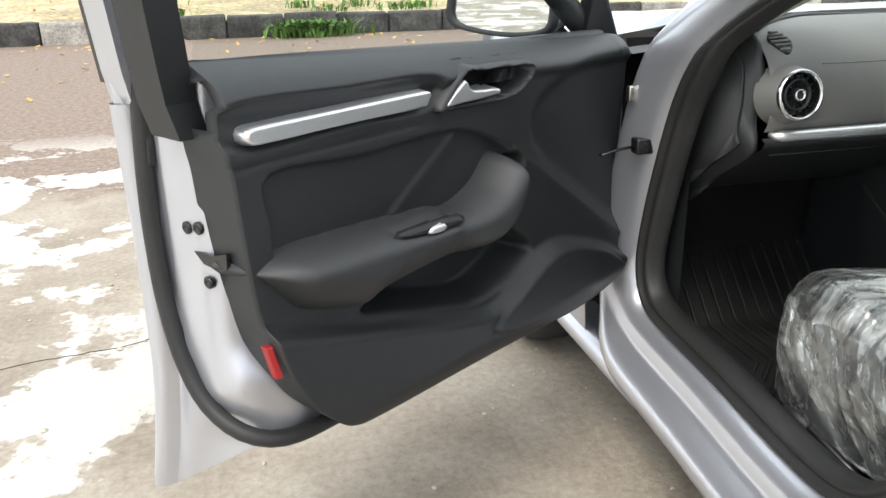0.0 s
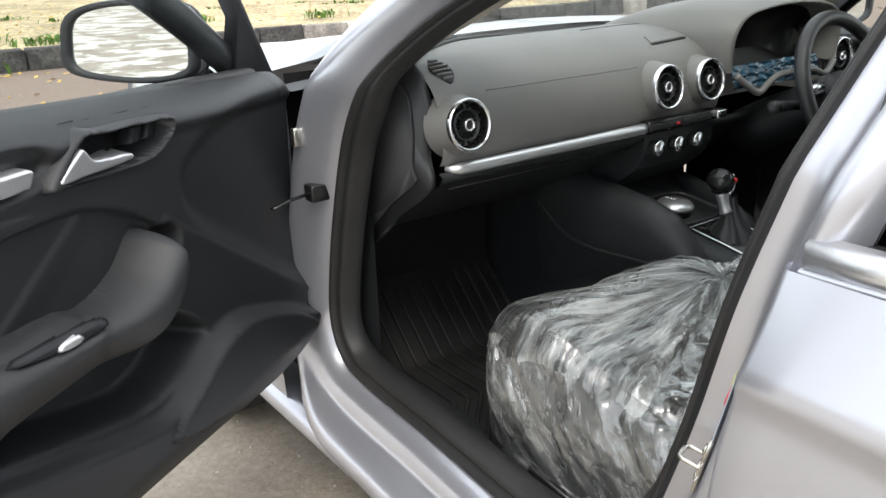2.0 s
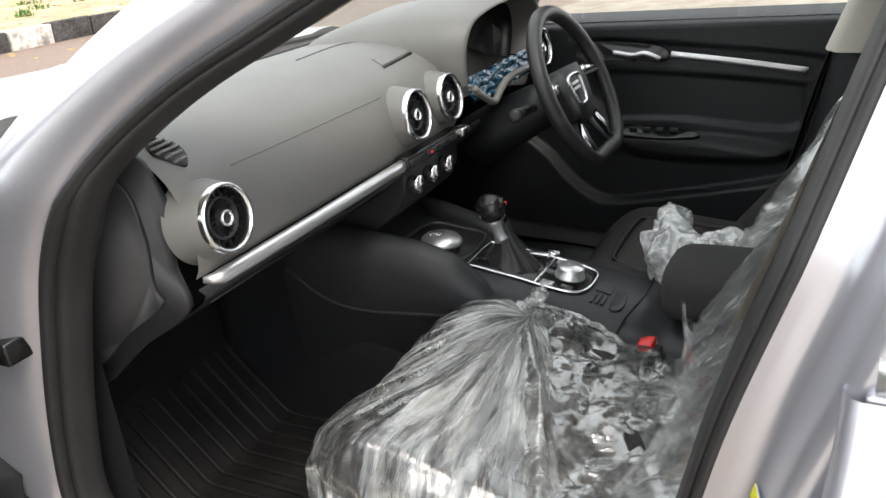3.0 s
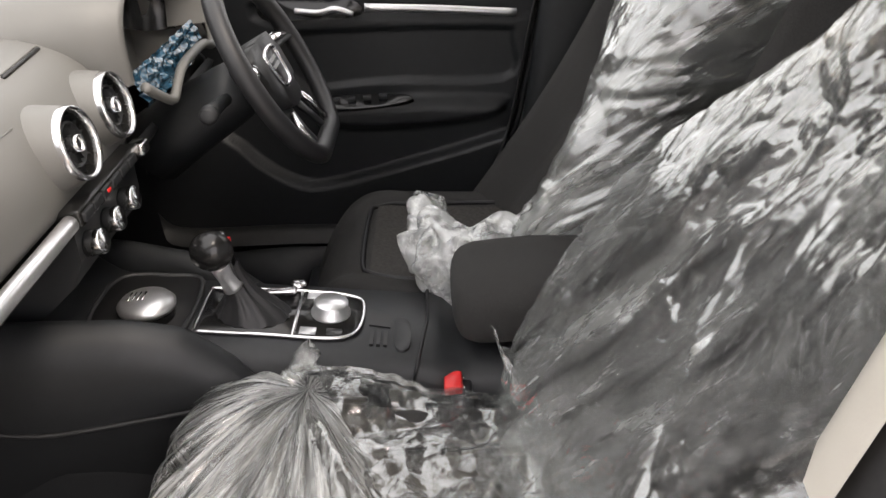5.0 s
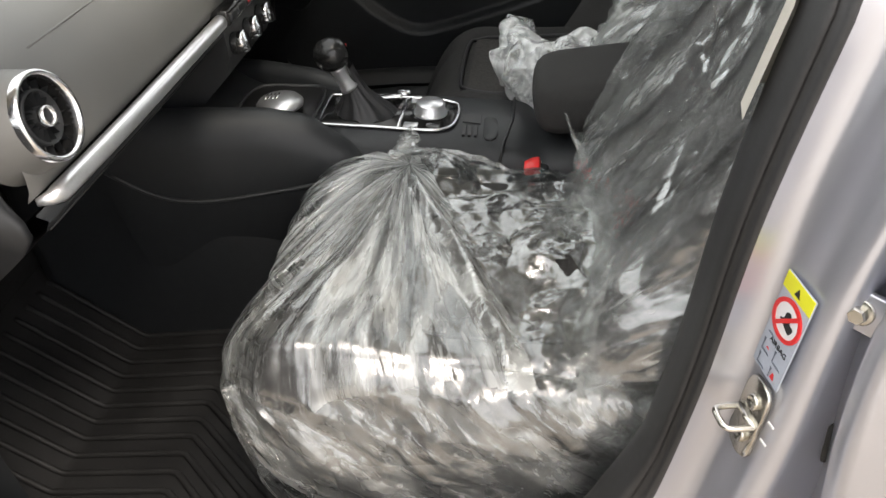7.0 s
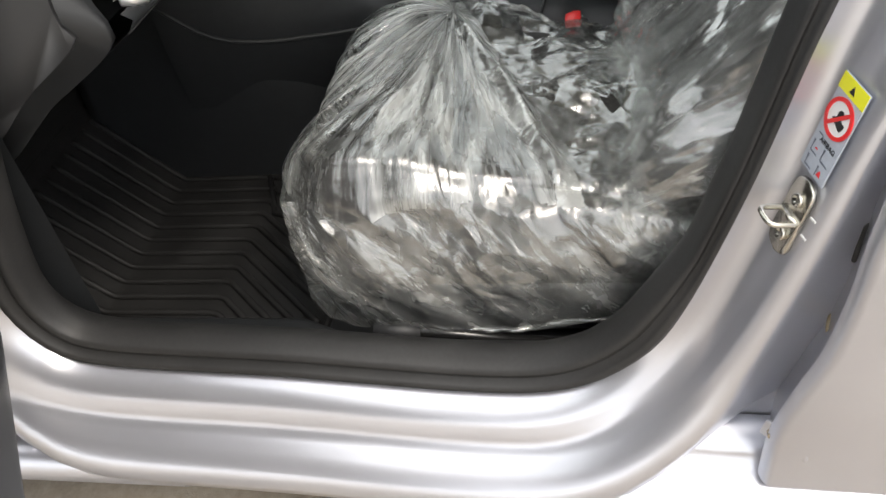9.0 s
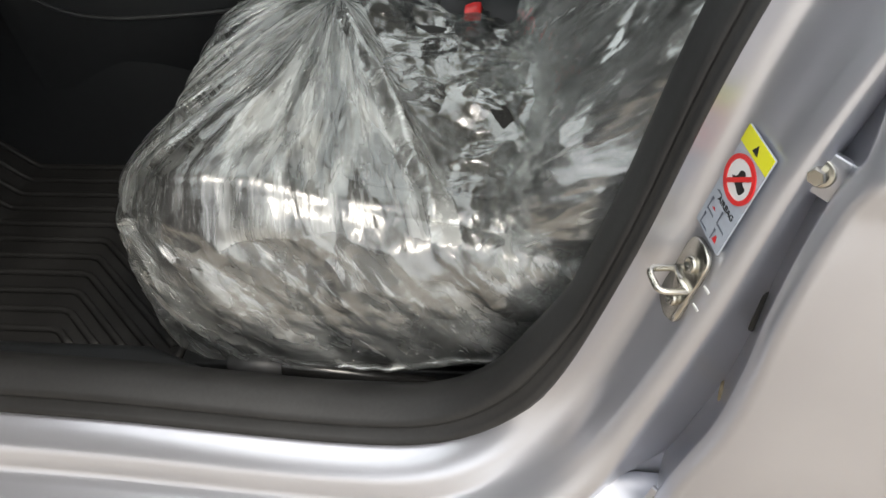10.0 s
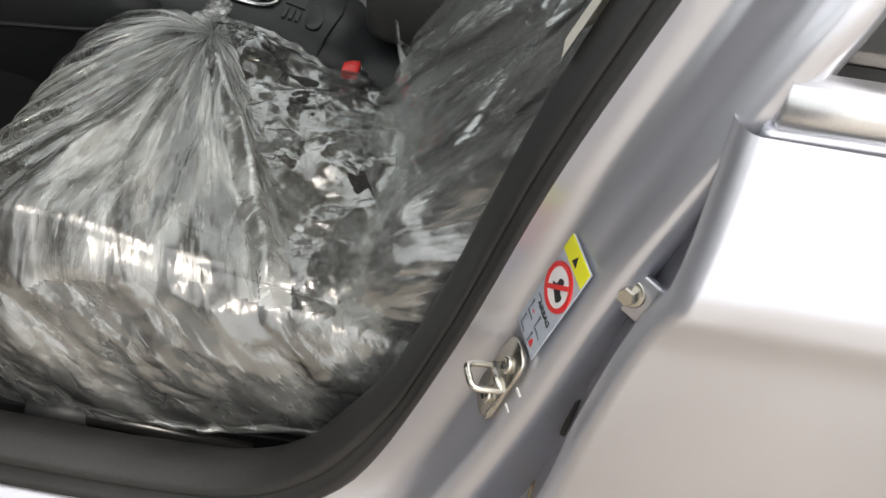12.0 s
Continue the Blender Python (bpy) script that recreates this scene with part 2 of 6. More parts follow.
# ---- car body ----
car = thing("car", "silver saloon car with its front passenger door open", "car")

# Outline of the front door opening, (y, z), from the lower front corner rearwards and round.
OPENING = [(0.405, 0.455), (0.375, 0.385), (0.30, 0.352), (0.05, 0.335), (-0.20, 0.312), (-0.32, 0.322), (-0.40, 0.376), (-0.447, 0.455), (-0.50, 0.62), (-0.545, 0.80), (-0.60, 0.97), (-0.655, 1.14), (-0.69, 1.24), (-0.68, 1.31), (-0.60, 1.335), (-0.45, 1.315), (-0.25, 1.235), (-0.06, 1.145), (0.08, 1.075), (0.20, 0.985), (0.29, 0.87), (0.355, 0.70), (0.395, 0.55)]
loop = smooth_line(OPENING, 140, closed=True)


def frame_rows(section_at, mirror=1):
    """Rows for a skin that follows the opening: each section gives (outwards, x) pairs."""
    k = len(loop)
    rows = []
    for i, (y, z) in enumerate(loop):
        a, b = loop[i - 1], loop[(i + 1) % k]
        t = (b - a) / np.linalg.norm(b - a)
        out = np.array((t[1], -t[0]))
        if out @ (np.array((y, z)) - np.array((-0.12, 0.8))) < 0:
            out = -out
        row = []
        for s, x in section_at(y, z, out):
            yy, zz = y + s * out[0], z + s * out[1]
            row.append((mirror * (x + lean_in(zz)), yy, zz))
        rows.append(row)
    return rows


SILL = [(0, -0.735), (0.006, -0.756), (0.016, -0.772), (0.030, -0.780), (0.048, -0.784), (0.060, -0.788), (0.066, -0.798), (0.074, -0.814), (0.088, -0.832), (0.112, -0.843), (0.128, -0.839), (0.130, -0.72)]
FRONT = [(0, -0.742), (0.012, -0.756), (0.028, -0.770), (0.045, -0.780), (0.060, -0.788), (0.070, -0.792), (0.080, -0.795), (0.090, -0.796), (0.100, -0.790), (0.106, -0.775), (0.108, -0.75), (0.108, -0.70)]
PILLAR = [(0, -0.733), (0.012, -0.7275), (0.026, -0.7235), (0.036, -0.726), (0.0425, -0.735), (0.0475, -0.754), (0.052, -0.771), (0.057, -0.781), (0.065, -0.7855), (0.076, -0.781), (0.090, -0.764), (0.175, -0.750)]
RAIL = [(0, -0.735), (0.012, -0.750), (0.022, -0.762), (0.032, -0.770), (0.045, -0.778), (0.055, -0.780), (0.065, -0.779), (0.075, -0.776), (0.090, -0.765), (0.10, -0.75), (0.11, -0.72), (0.11, -0.68)]


def frame_section(y, z, out):
    down, front, back, up = max(0, -out[1]) ** 2, max(0, out[0]) ** 2, max(0, -out[0]) ** 2, max(0, out[1]) ** 2
    roof = min(1, max(0, (z - 0.98) / 0.14))
    w = np.array([down, front * (1 - roof), back, up + front * roof])
    w = w / w.sum()
    tail = 0.075 * w[2] * min(1, max(0, (z - 0.84) / 0.05))
    cut = [(sum(w[k] * S[i][0] for k, S in enumerate((SILL, FRONT, PILLAR, RAIL))), sum(w[k] * S[i][1] for k, S in enumerate((SILL, FRONT, PILLAR, RAIL)))) for i in range(len(SILL))]
    cut[-1] = (cut[-1][0] - tail, cut[-1][1])
    return cut


SEAL = [(0.002, -0.732), (0.001, -0.745), (-0.006, -0.750), (-0.013, -0.746), (-0.016, -0.734), (-0.019, -0.736), (-0.025, -0.738), (-0.031, -0.732), (-0.034, -0.722), (-0.037, -0.712), (-0.037, -0.700), (-0.030, -0.685), (-0.012, -0.668)]
SLIM = SEAL[:9] + [(-0.037, -0.714), (-0.040, -0.706), (-0.041, -0.700), (-0.040, -0.694)]


def seal_section(y, z, out):
    k = max(0.0, -out[1]) ** 2
    thin = 1 - 0.35 * min(1, max(0, (z - 0.93) / 0.06)) * (out[1] > 0) - 0.50 * max(0, -out[0]) * min(1, max(0, (z - 0.42) / 0.10)) * (out[1] <= 0.5)
    return [(thin * (k * a[0] + (1 - k) * b[0]), k * a[1] + (1 - k) * b[1]) for a, b in zip(SEAL, SLIM)]


for side in (1, -1):
    part("door_frame", loft(frame_rows(frame_section, side), along=True), PAINT, car)
    part("door_seal", loft(frame_rows(seal_section, side), along=True), RUBBER, car, "matt black rubber door seal")

# rear doors, closed, and the quarters behind them
DOOR_EDGE = [(-0.547, 0.240), (-0.549, 0.33), (-0.563, 0.40), (-0.582, 0.47), (-0.592, 0.55), (-0.596, 0.62), (-0.604, 0.69), (-0.615, 0.75), (-0.626, 0.80), (-0.632, 0.85), (-0.634, 0.884)]


def side_x(z):
    """How far out the body side stands at a height: a shoulder crease at 0.775."""
    if z > 0.775:
        return -0.846 + (z - 0.775) * 0.40
    if z > 0.743:
        return -0.834 - (z - 0.743) * 0.375
    return -0.818 - 0.018 * math.sin((z - 0.2) / 0.568 * math.pi * 0.62)


edge = smooth_line(DOOR_EDGE, 44)
for side in (1, -1):
    rows = []
    for y, z in edge:
        x = side_x(z)
        row = [(x + 0.085, y - 0.016, z), (x + 0.030, y - 0.006, z), (x + 0.024, y + 0.004, z), (x + 0.019, y + 0.005, z), (x + 0.008, y + 0.002, z), (x + 0.002, y - 0.002, z), (x, y - 0.007, z)]
        row += [(x - 0.010 * math.sin(min(1, s) * math.pi), y - 0.007 - 0.85 * s, z) for s in (0.05, 0.15, 0.3, 0.5, 0.7, 0.9, 1.0)]
        rows.append([(side * p[0], p[1], p[2]) for p in row])
    rd = part("rear_door", loft(rows), PAINT, car, "closed silver rear door")
    part("belt_moulding", loft([[(side * (-0.794), y, 0.886), (side * (-0.799), y, 0.896), (side * (-0.796), y, 0.912), (side * (-0.780), y, 0.917), (side * (-0.770), y, 0.890)] for y in np.linspace(-0.650, -1.50, 12)], caps=True), ALU, rd, "satin belt moulding under the glass")
    part("window_rubber", box(*sorted((side * -0.740, side * -0.786)), -1.50, -0.656, 0.890, 0.908, 0.003), RUBBER, rd)
    part("door_top", box(*sorted((side * -0.700, side * -0.798)), -1.50, -0.644, 0.862, 0.886, 0.004), PAINT, rd)
    g = part("window_glass", loft([[(side * (-0.742 + lean_in(z) * 1.0), y, z) for z in (0.895, 1.02, 1.15, 1.27)] for y in (-0.66, -1.0, -1.48)]), DARK_GLASS, rd)
    part("window_post", loft([[(side * (-0.748 + lean_in(z)), -0.652 - 0.30 * (z - 0.93) + dy, z) for dy in (0.012, 0.004, -0.03, -0.045)] for z in np.linspace(0.895, 1.30, 8)]), BLACK_GLOSS, rd)
    # sill under the rear door, wheel arch and tail
    rows = []
    for y in np.linspace(-0.30, -1.48, 24):
        tuck = 0.006 * float(np.clip((y + 0.47) / 0.10, 0, 1))
        rows.append([(side * (x + tuck), y, 0.205 + 0.045 * max(y, -0.8) + dz) for x, dz in ((-0.70, -0.012), (-0.838, -0.010), (-0.843, 0.006), (-0.832, 0.030), (-0.814, 0.044), (-0.798, 0.052), (-0.788, 0.058), (-0.784, 0.070), (-0.78, 0.082), (-0.74, 0.092))])
    part("rocker", loft(rows), PAINT, car)
    rows = []
    for y in np.linspace(0.64, 0.20, 14):
        rows.append([(side * (x + 0.004), y, z) for x, z in ((-0.70, 0.196), (-0.836, 0.203), (-0.843, 0.213), (-0.842, 0.224), (-0.836, 0.240), (-0.822, 0.252), (-0.79, 0.258), (-0.74, 0.258))])
    part("front_rocker", loft(rows), PAINT, car)
    rows = []
    for y in np.linspace(-1.50, -2.45, 24):
        hub = -1.93
        arch = max(0.0, 0.36 ** 2 - (y - hub) ** 2) ** 0.5
        low = max(0.25, 0.32 + arch) if arch else 0.25
        sh = 1 - 0.25 * max(0, (-y - 2.1) / 0.35) ** 2
        rows.append([(side * side_x(low + (0.93 - low) * f) * sh, y, low + (0.93 - low) * f) for f in np.linspace(0, 1, 16)])
    part("rear_quarter", loft(rows), PAINT, car)
    # front wing
    rows = []
    for y in np.linspace(0.50, 1.74, 30):
        hub = 1.02
        arch = max(0.0, 0.355 ** 2 - (y - hub) ** 2) ** 0.5
        low = max(0.24, 0.32 + arch) if arch else 0.24
        topz = 0.945 - 0.085 * ((y - 0.5) / 1.24) ** 2
        sh = 1 - 0.22 * max(0, (y - 1.25) / 0.49) ** 2
        rows.append([(side * side_x(low + (topz - low) * f) * sh, y, low + (topz - low) * f) for f in np.linspace(0, 1, 16)])
    part("front_wing", loft(rows), PAINT, car)


def hood_z(x, y):
    return 0.985 - 0.075 * max(0, (y - 0.62) / 1.0) ** 1.8 - 0.045 * (abs(x) / 0.75) ** 2.5 + 0.014 * math.exp(-((abs(x) - 0.50) / 0.06) ** 2)


part("bonnet", loft([[(x, y, hood_z(x, y)) for x in np.linspace(-0.800, 0.800, 40)] for y in np.linspace(0.66, 1.72, 24)]), PAINT, car)
part("cowl", loft([[(x, y, 0.955 - 0.03 * (abs(x) / 0.7) ** 2 + dz) for y, dz in ((0.50, 0.0), (0.58, 0.002), (0.64, -0.012), (0.67, -0.02))] for x in np.linspace(-0.74, 0.74, 24)]), TRIM, car, "black plastic scuttle panel")
part("nose", loft([[(x * (1 - 0.05 * f), 1.72 + 0.16 * math.sin(f * math.pi) * (1 - (x / 0.9) ** 2) + 0.02, 0.885 - 0.665 * f) for x in np.linspace(-0.72, 0.72, 20)] for f in np.linspace(0, 1, 10)]), PAINT, car)
part("tail", loft([[(x, -2.45 - 0.10 * (1 - (x / 0.8) ** 2) * math.sin(f * math.pi), 0.93 - 0.68 * f) for x in np.linspace(-0.74, 0.74, 16)] for f in np.linspace(0, 1, 8)]), PAINT, car)
part("boot_lid", loft([[(x, y, 0.955 + 0.02 * (1 - (x / 0.74) ** 2)) for x in np.linspace(-0.79, 0.79, 16)] for y in np.linspace(-1.98, -2.48, 8)]), PAINT, car)


def roof_z(x, y):
    return 1.395 - 0.06 * (abs(x) / 0.58) ** 3 - 0.10 * max(0, (y + 0.55) / 0.45) ** 2 - 0.09 * max(0, (-y - 1.0) / 0.5) ** 2


part("roof", loft([[(x, y, roof_z(x, y)) for x in np.linspace(-0.64, 0.64, 24)] for y in np.linspace(-0.30, -1.45, 14)]), PAINT, car)
part("headliner", loft([[(x, y, roof_z(x, y) - 0.04) for x in np.linspace(-0.61, 0.61, 16)] for y in np.linspace(-0.28, -1.45, 12)]), BEIGE, car, "pale beige fabric headliner")
part("windscreen", loft([[(x * (0.74 - 0.14 * f) / 0.74, 0.60 - 0.90 * f - 0.05 * (x / 0.74) ** 2, 0.965 + 0.40 * f - 0.04 * f * (abs(x) / 0.74) ** 3) for x in np.linspace(-0.70, 0.70, 20)] for f in np.linspace(0, 1, 10)]), GLASS, car, "clear curved windscreen")
part("rear_screen", loft([[(x * (0.58 + 0.1 * f) / 0.68, -1.45 - 0.55 * f, 1.30 - 0.35 * f) for x in np.linspace(-0.68, 0.68, 12)] for f in np.linspace(0, 1, 6)]), DARK_GLASS, car)

# pillars and inner trims
for side in (1, -1):
    rows = []
    outer = smooth_line([(-0.715, 0.320, 0.900), (-0.700, 0.226, 0.972), (-0.670, 0.154, 1.034), (-0.645, 0.072, 1.085), (-0.630, -0.013, 1.126), (-0.616, -0.082, 1.157), (-0.570, -0.33, 1.262), (-0.545, -0.50, 1.315)], 24)
    inner = smooth_line([(-0.640, 0.320, 0.935), (-0.625, 0.240, 0.985), (-0.610, 0.144, 1.035), (-0.590, 0.064, 1.073), (-0.577, -0.016, 1.108), (-0.565, -0.088, 1.139), (-0.52, -0.33, 1.250), (-0.49, -0.50, 1.305)], 24)
    for p, q in zip(outer, inner):
        rows.append([(side * (p[0] - 0.012), p[1] + 0.012, p[2] + 0.014), (side * p[0], p[1], p[2]), (side * (p[0] * 0.55 + q[0] * 0.45), p[1] * 0.55 + q[1] * 0.45 - 0.006, p[2] * 0.55 + q[2] * 0.45 - 0.005), (side * q[0], q[1], q[2]), (side * (q[0] + 0.010), q[1] + 0.014, q[2] + 0.010), (side * (q[0] - 0.015), q[1] + 0.050, q[2] + 0.004)])
    part("a_pillar_trim", loft(rows), BEIGE, car, "pale beige windscreen pillar trim")
    rows = []
    for f in np.linspace(0, 1, 12):
        y, z = -0.538 - 0.170 * f, 0.866 + 0.455 * f
        x = -0.675 + lean_in(z)
        rows.append([(side * (x - 0.03), y + 0.004, z), (side * (x + 0.0), y, z), (side * (x + 0.03), y - 0.02, z), (side * (x + 0.04), y - 0.08, z), (side * (x + 0.02), y - 0.14, z)])
    part("b_pillar_trim", loft(rows), BEIGE, car, "pale beige centre pillar trim")
    rows = []
    for f in np.linspace(0, 1, 12):
        y, z = -0.452 - 0.103 * f ** 0.9, 0.36 + 0.503 * f
        rows.append([(side * -0.71, y + 0.004, z), (side * -0.688, y + 0.002, z), (side * -0.674, y - 0.028, z), (side * -0.668, y - 0.11, z), (side * -0.67, y - 0.24, z)])
    part("b_pillar_cover", loft(rows), TRIM, car, "black plastic lower pillar cover")
    part("footwell_side", loft([[(side * -0.665, y, z) for z in np.linspace(0.22, 0.92, 8)] for y in (0.60, 0.45, 0.34)]), TRIM, car)
    part("inner_sill", loft([[(side * -0.672, y, 0.340 - 0.012 * g), (side * (-0.645 - 0.022 * g), y, 0.336 - 0.012 * g), (side * (-0.622 - 0.040 * g), y, 0.318 - 0.015 * g), (side * (-0.605 - 0.052 * g), y, 0.280), (side * (-0.595 - 0.058 * g), y, 0.225)] for y, g in ((v, float(np.clip((0.06 - v) / 0.12, 0, 1))) for v in np.linspace(0.42, -0.62, 30))]), TRIM, car, "black plastic inner sill cover")
    part("rear_side_trim", loft([[(side * -0.70, y, z) for z in (0.2, 0.6, 0.94)] for y in (-0.60, -1.2, -1.9)]), TRIM, car)
for side in (1, -1):
    part("pillar_core", loft([[(side * -0.736, y - 0.085, z), (side * -0.738, y - 0.16, z), (side * -0.736, y - 0.24, z)] for y, z in ((-0.40, 0.24), (-0.41, 0.36), (-0.447, 0.455), (-0.50, 0.62), (-0.545, 0.80), (-0.572, 0.88))]), PAINT, car)
part("cabin_floor", box(-0.69, 0.69, -2.0, 0.62, 0.17, 0.228, 0.01), CARPET, car)
part("bulkhead", loft([[(x, y, z) for y, z in ((0.44, 0.225), (0.47, 0.232), (0.62, 0.385), (0.64, 0.70), (0.64, 0.94))] for x in (-0.69, 0.0, 0.69)]), CARPET, car)
part("rear_wall", loft([[(x, -1.75, z) for z in (0.2, 0.6, 0.94)] for x in (-0.7, 0, 0.7)]), CARPET, car)
part("parcel_shelf", box(-0.70, 0.70, -2.0, -1.55, 0.90, 0.925, 0.004), CARPET, car)


def wheel(x, y, side):
    w = part("wheel", lathe([(0.20, -0.10), (0.29, -0.10), (0.315, -0.07), (0.318, 0.0), (0.315, 0.07), (0.29, 0.10), (0.205, 0.10), (0.20, 0.08)], (x, y, 0.318), (side, 0, 0), 40, caps=False), TYRE, car)
    rim = lathe([(0.205, 0.095), (0.195, 0.085), (0.185, 0.02), (0.07, 0.03), (0.06, 0.06), (0.0, 0.06)], (x, y, 0.318), (side, 0, 0), 40, caps=False)
    part("rim", rim, ALU, w)
    for k in range(5):
        a = 2 * math.pi * k / 5
        d = Vector((0, math.cos(a), math.sin(a)))
        part("spoke", tube([Vector((x + side * 0.065, y, 0.318)) + d * 0.05, Vector((x + side * 0.085, y, 0.318)) + d * 0.13, Vector((x + side * 0.085, y, 0.318)) + d * 0.20], [0.026, 0.02, 0.024], 8), ALU, w)


for side in (-1, 1):
    wheel(side * 0.745, 1.02, side)
    wheel(side * 0.745, -1.93, side)

# striker, stickers, hinges and the door check on the opening's edge
ACROSS = Vector((-0.965, -0.251, -0.080)).normalized()
UPWARD = Vector((0, -0.24, 0.97))
UPWARD = (UPWARD - ACROSS * UPWARD.dot(ACROSS)).normalized()
FACING = UPWARD.cross(ACROSS)


def pillar_place(origin, turn=0.0):
    """The pose of something on the pillar's face: x outwards, y up the pillar, z off the face."""
    m = Matrix((ACROSS, UPWARD, -FACING if FACING.y < 0 else FACING)).transposed().to_4x4()
    return Matrix.Translation(origin) @ m @ Matrix.Rotation(radians(turn), 4, "Y")


plate = part("striker_plate", slab(smooth_line([(-0.017, -0.042), (0.017, -0.042), (0.019, 0.0), (0.016, 0.042), (-0.016, 0.042), (-0.019, 0.0)], 40, True), 0.005, lambda a, b, c: (a, b, c), bevel=0.0015), ZINC, car, "zinc-plated striker plate")
plate.matrix_basis = pillar_place((-0.757, -0.5420, 0.602)) @ Matrix.Scale(0.90, 4)
hoop = part("striker_hoop", tube(smooth_line([(-0.0145, 0, 0.0), (-0.0145, 0, 0.024), (-0.0130, 0, 0.031), (-0.0080, 0, 0.0345), (0.0080, 0, 0.0345), (0.0130, 0, 0.031), (0.0145, 0, 0.024), (0.0145, 0, 0.0)], 48), 0.0034, 12), ZINC, plate, "bent steel striker loop")
part("hoop_foot", tube([(-0.016, 0, 0.006), (0.016, 0, 0.006)], 0.0042, 12), ZINC, plate)
for b in (-0.023, 0.023):
    part("screw", lathe([(0.0085, 0.004), (0.0085, 0.009), (0.006, 0.010), (0.0045, 0.007), (0.0, 0.007)], (0.002, b, 0), (0, 0, 1), 16), ZINC, plate)
for b in (-0.010, 0.012):
    mark = part("paint_tick", slab([(0.022, b), (0.031, b + 0.001), (0.031, b + 0.003), (0.022, b + 0.002)], 0.0012, lambda a, c, d: (a, c, d)), WHITE, car, flat=True)
    mark.matrix_basis = pillar_place((-0.757, -0.5425, 0.606))

sticker = part("warning_sticker", slab([(-0.021, -0.052), (0.021, -0.052), (0.021, 0.052), (-0.021, 0.052)], 0.0015, lambda a, b, c: (a, b, c)), STICKER_GREY, car, "grey airbag warning sticker with red prohibition ring", flat=True)
sticker.matrix_basis = pillar_place((-0.7540, -0.5640, 0.6955)) @ Matrix.Diagonal((1.0, 0.935, 1, 1))
part("yellow_band", slab([(-0.021, 0.036), (0.021, 0.036), (0.021, 0.052), (-0.021, 0.052)], 0.0006, lambda a, b, c: (a, b, 0.0016 + c)), YELLOW, sticker, "yellow warning band", flat=True)
part("white_disc", lathe([(0.019, 0.0), (0.019, 0.0006), (0.0, 0.0006)], (0, 0.013, 0.0016), (0, 0, 1), 40, caps=False), WHITE, sticker, flat=True)
part("red_ring", loft([[(r * math.cos(a), 0.013 + r * math.sin(a), h) for r, h in ((0.0205, 0.0016), (0.0205, 0.0030), (0.0165, 0.0030), (0.0165, 0.0016))] for a in np.linspace(0, 2 * math.pi, 48, endpoint=False)], around=True, along=True), RED, sticker, "red prohibition ring", flat=True)
part("red_bar", slab([(-0.0135, 0.0025), (-0.011, -0.0005), (0.0135, 0.0235), (0.011, 0.0265)], 0.0008, lambda a, b, c: (a, b, 0.0026 + c)), RED, sticker, flat=True)
part("black_shape", slab(smooth_line([(-0.009, 0.010), (0.001, 0.006), (0.008, 0.004), (0.011, 0.012), (0.005, 0.013), (0.003, 0.022), (-0.003, 0.020), (-0.004, 0.013)], 24, True), 0.0004, lambda a, b, c: (a, b, 0.0023 + c)), INK, sticker, flat=True)
part("warning_triangle", slab([(-0.004, 0.040), (0.004, 0.040), (0.0, 0.048)], 0.0004, lambda a, b, c: (a, b, 0.0023 + c)), INK, sticker, flat=True)
for k, (x0, x1, y0, y1, mat) in enumerate(((-0.016, -0.007, -0.013, -0.0115, GREY_PRINT), (-0.016, -0.0145, -0.033, -0.021, GREY_PRINT), (-0.016, -0.004, -0.034, -0.0325, GREY_PRINT), (-0.011, -0.006, -0.028, -0.0265, RED), (0.002, 0.0035, -0.033, -0.021, GREY_PRINT), (0.003, 0.016, -0.034, -0.0325, GREY_PRINT), (-0.015, -0.0135, -0.049, -0.038, GREY_PRINT), (-0.015, -0.003, -0.0495, -0.048, GREY_PRINT), (0.004, 0.0055, -0.049, -0.038, GREY_PRINT), (0.007, 0.013, -0.047, -0.041, RED))):
    part("print_mark", slab([(x0, y0), (x1, y0), (x1 - 0.002, y1), (x0 + 0.002, y1)], 0.0004, lambda a, b, c: (a, b, 0.0018 + c)), mat, sticker, flat=True)
words = bpy.data.curves.new("airbag_word", "FONT")
words.body, words.size, words.extrude = "AIRBAG", 0.0075, 0.0002
words.align_x = "CENTER"
word = new("printed_word", words)
word.parent = sticker
word.matrix_basis = pose(0.003, -0.0185, 0.0020)
words.materials.append(INK)

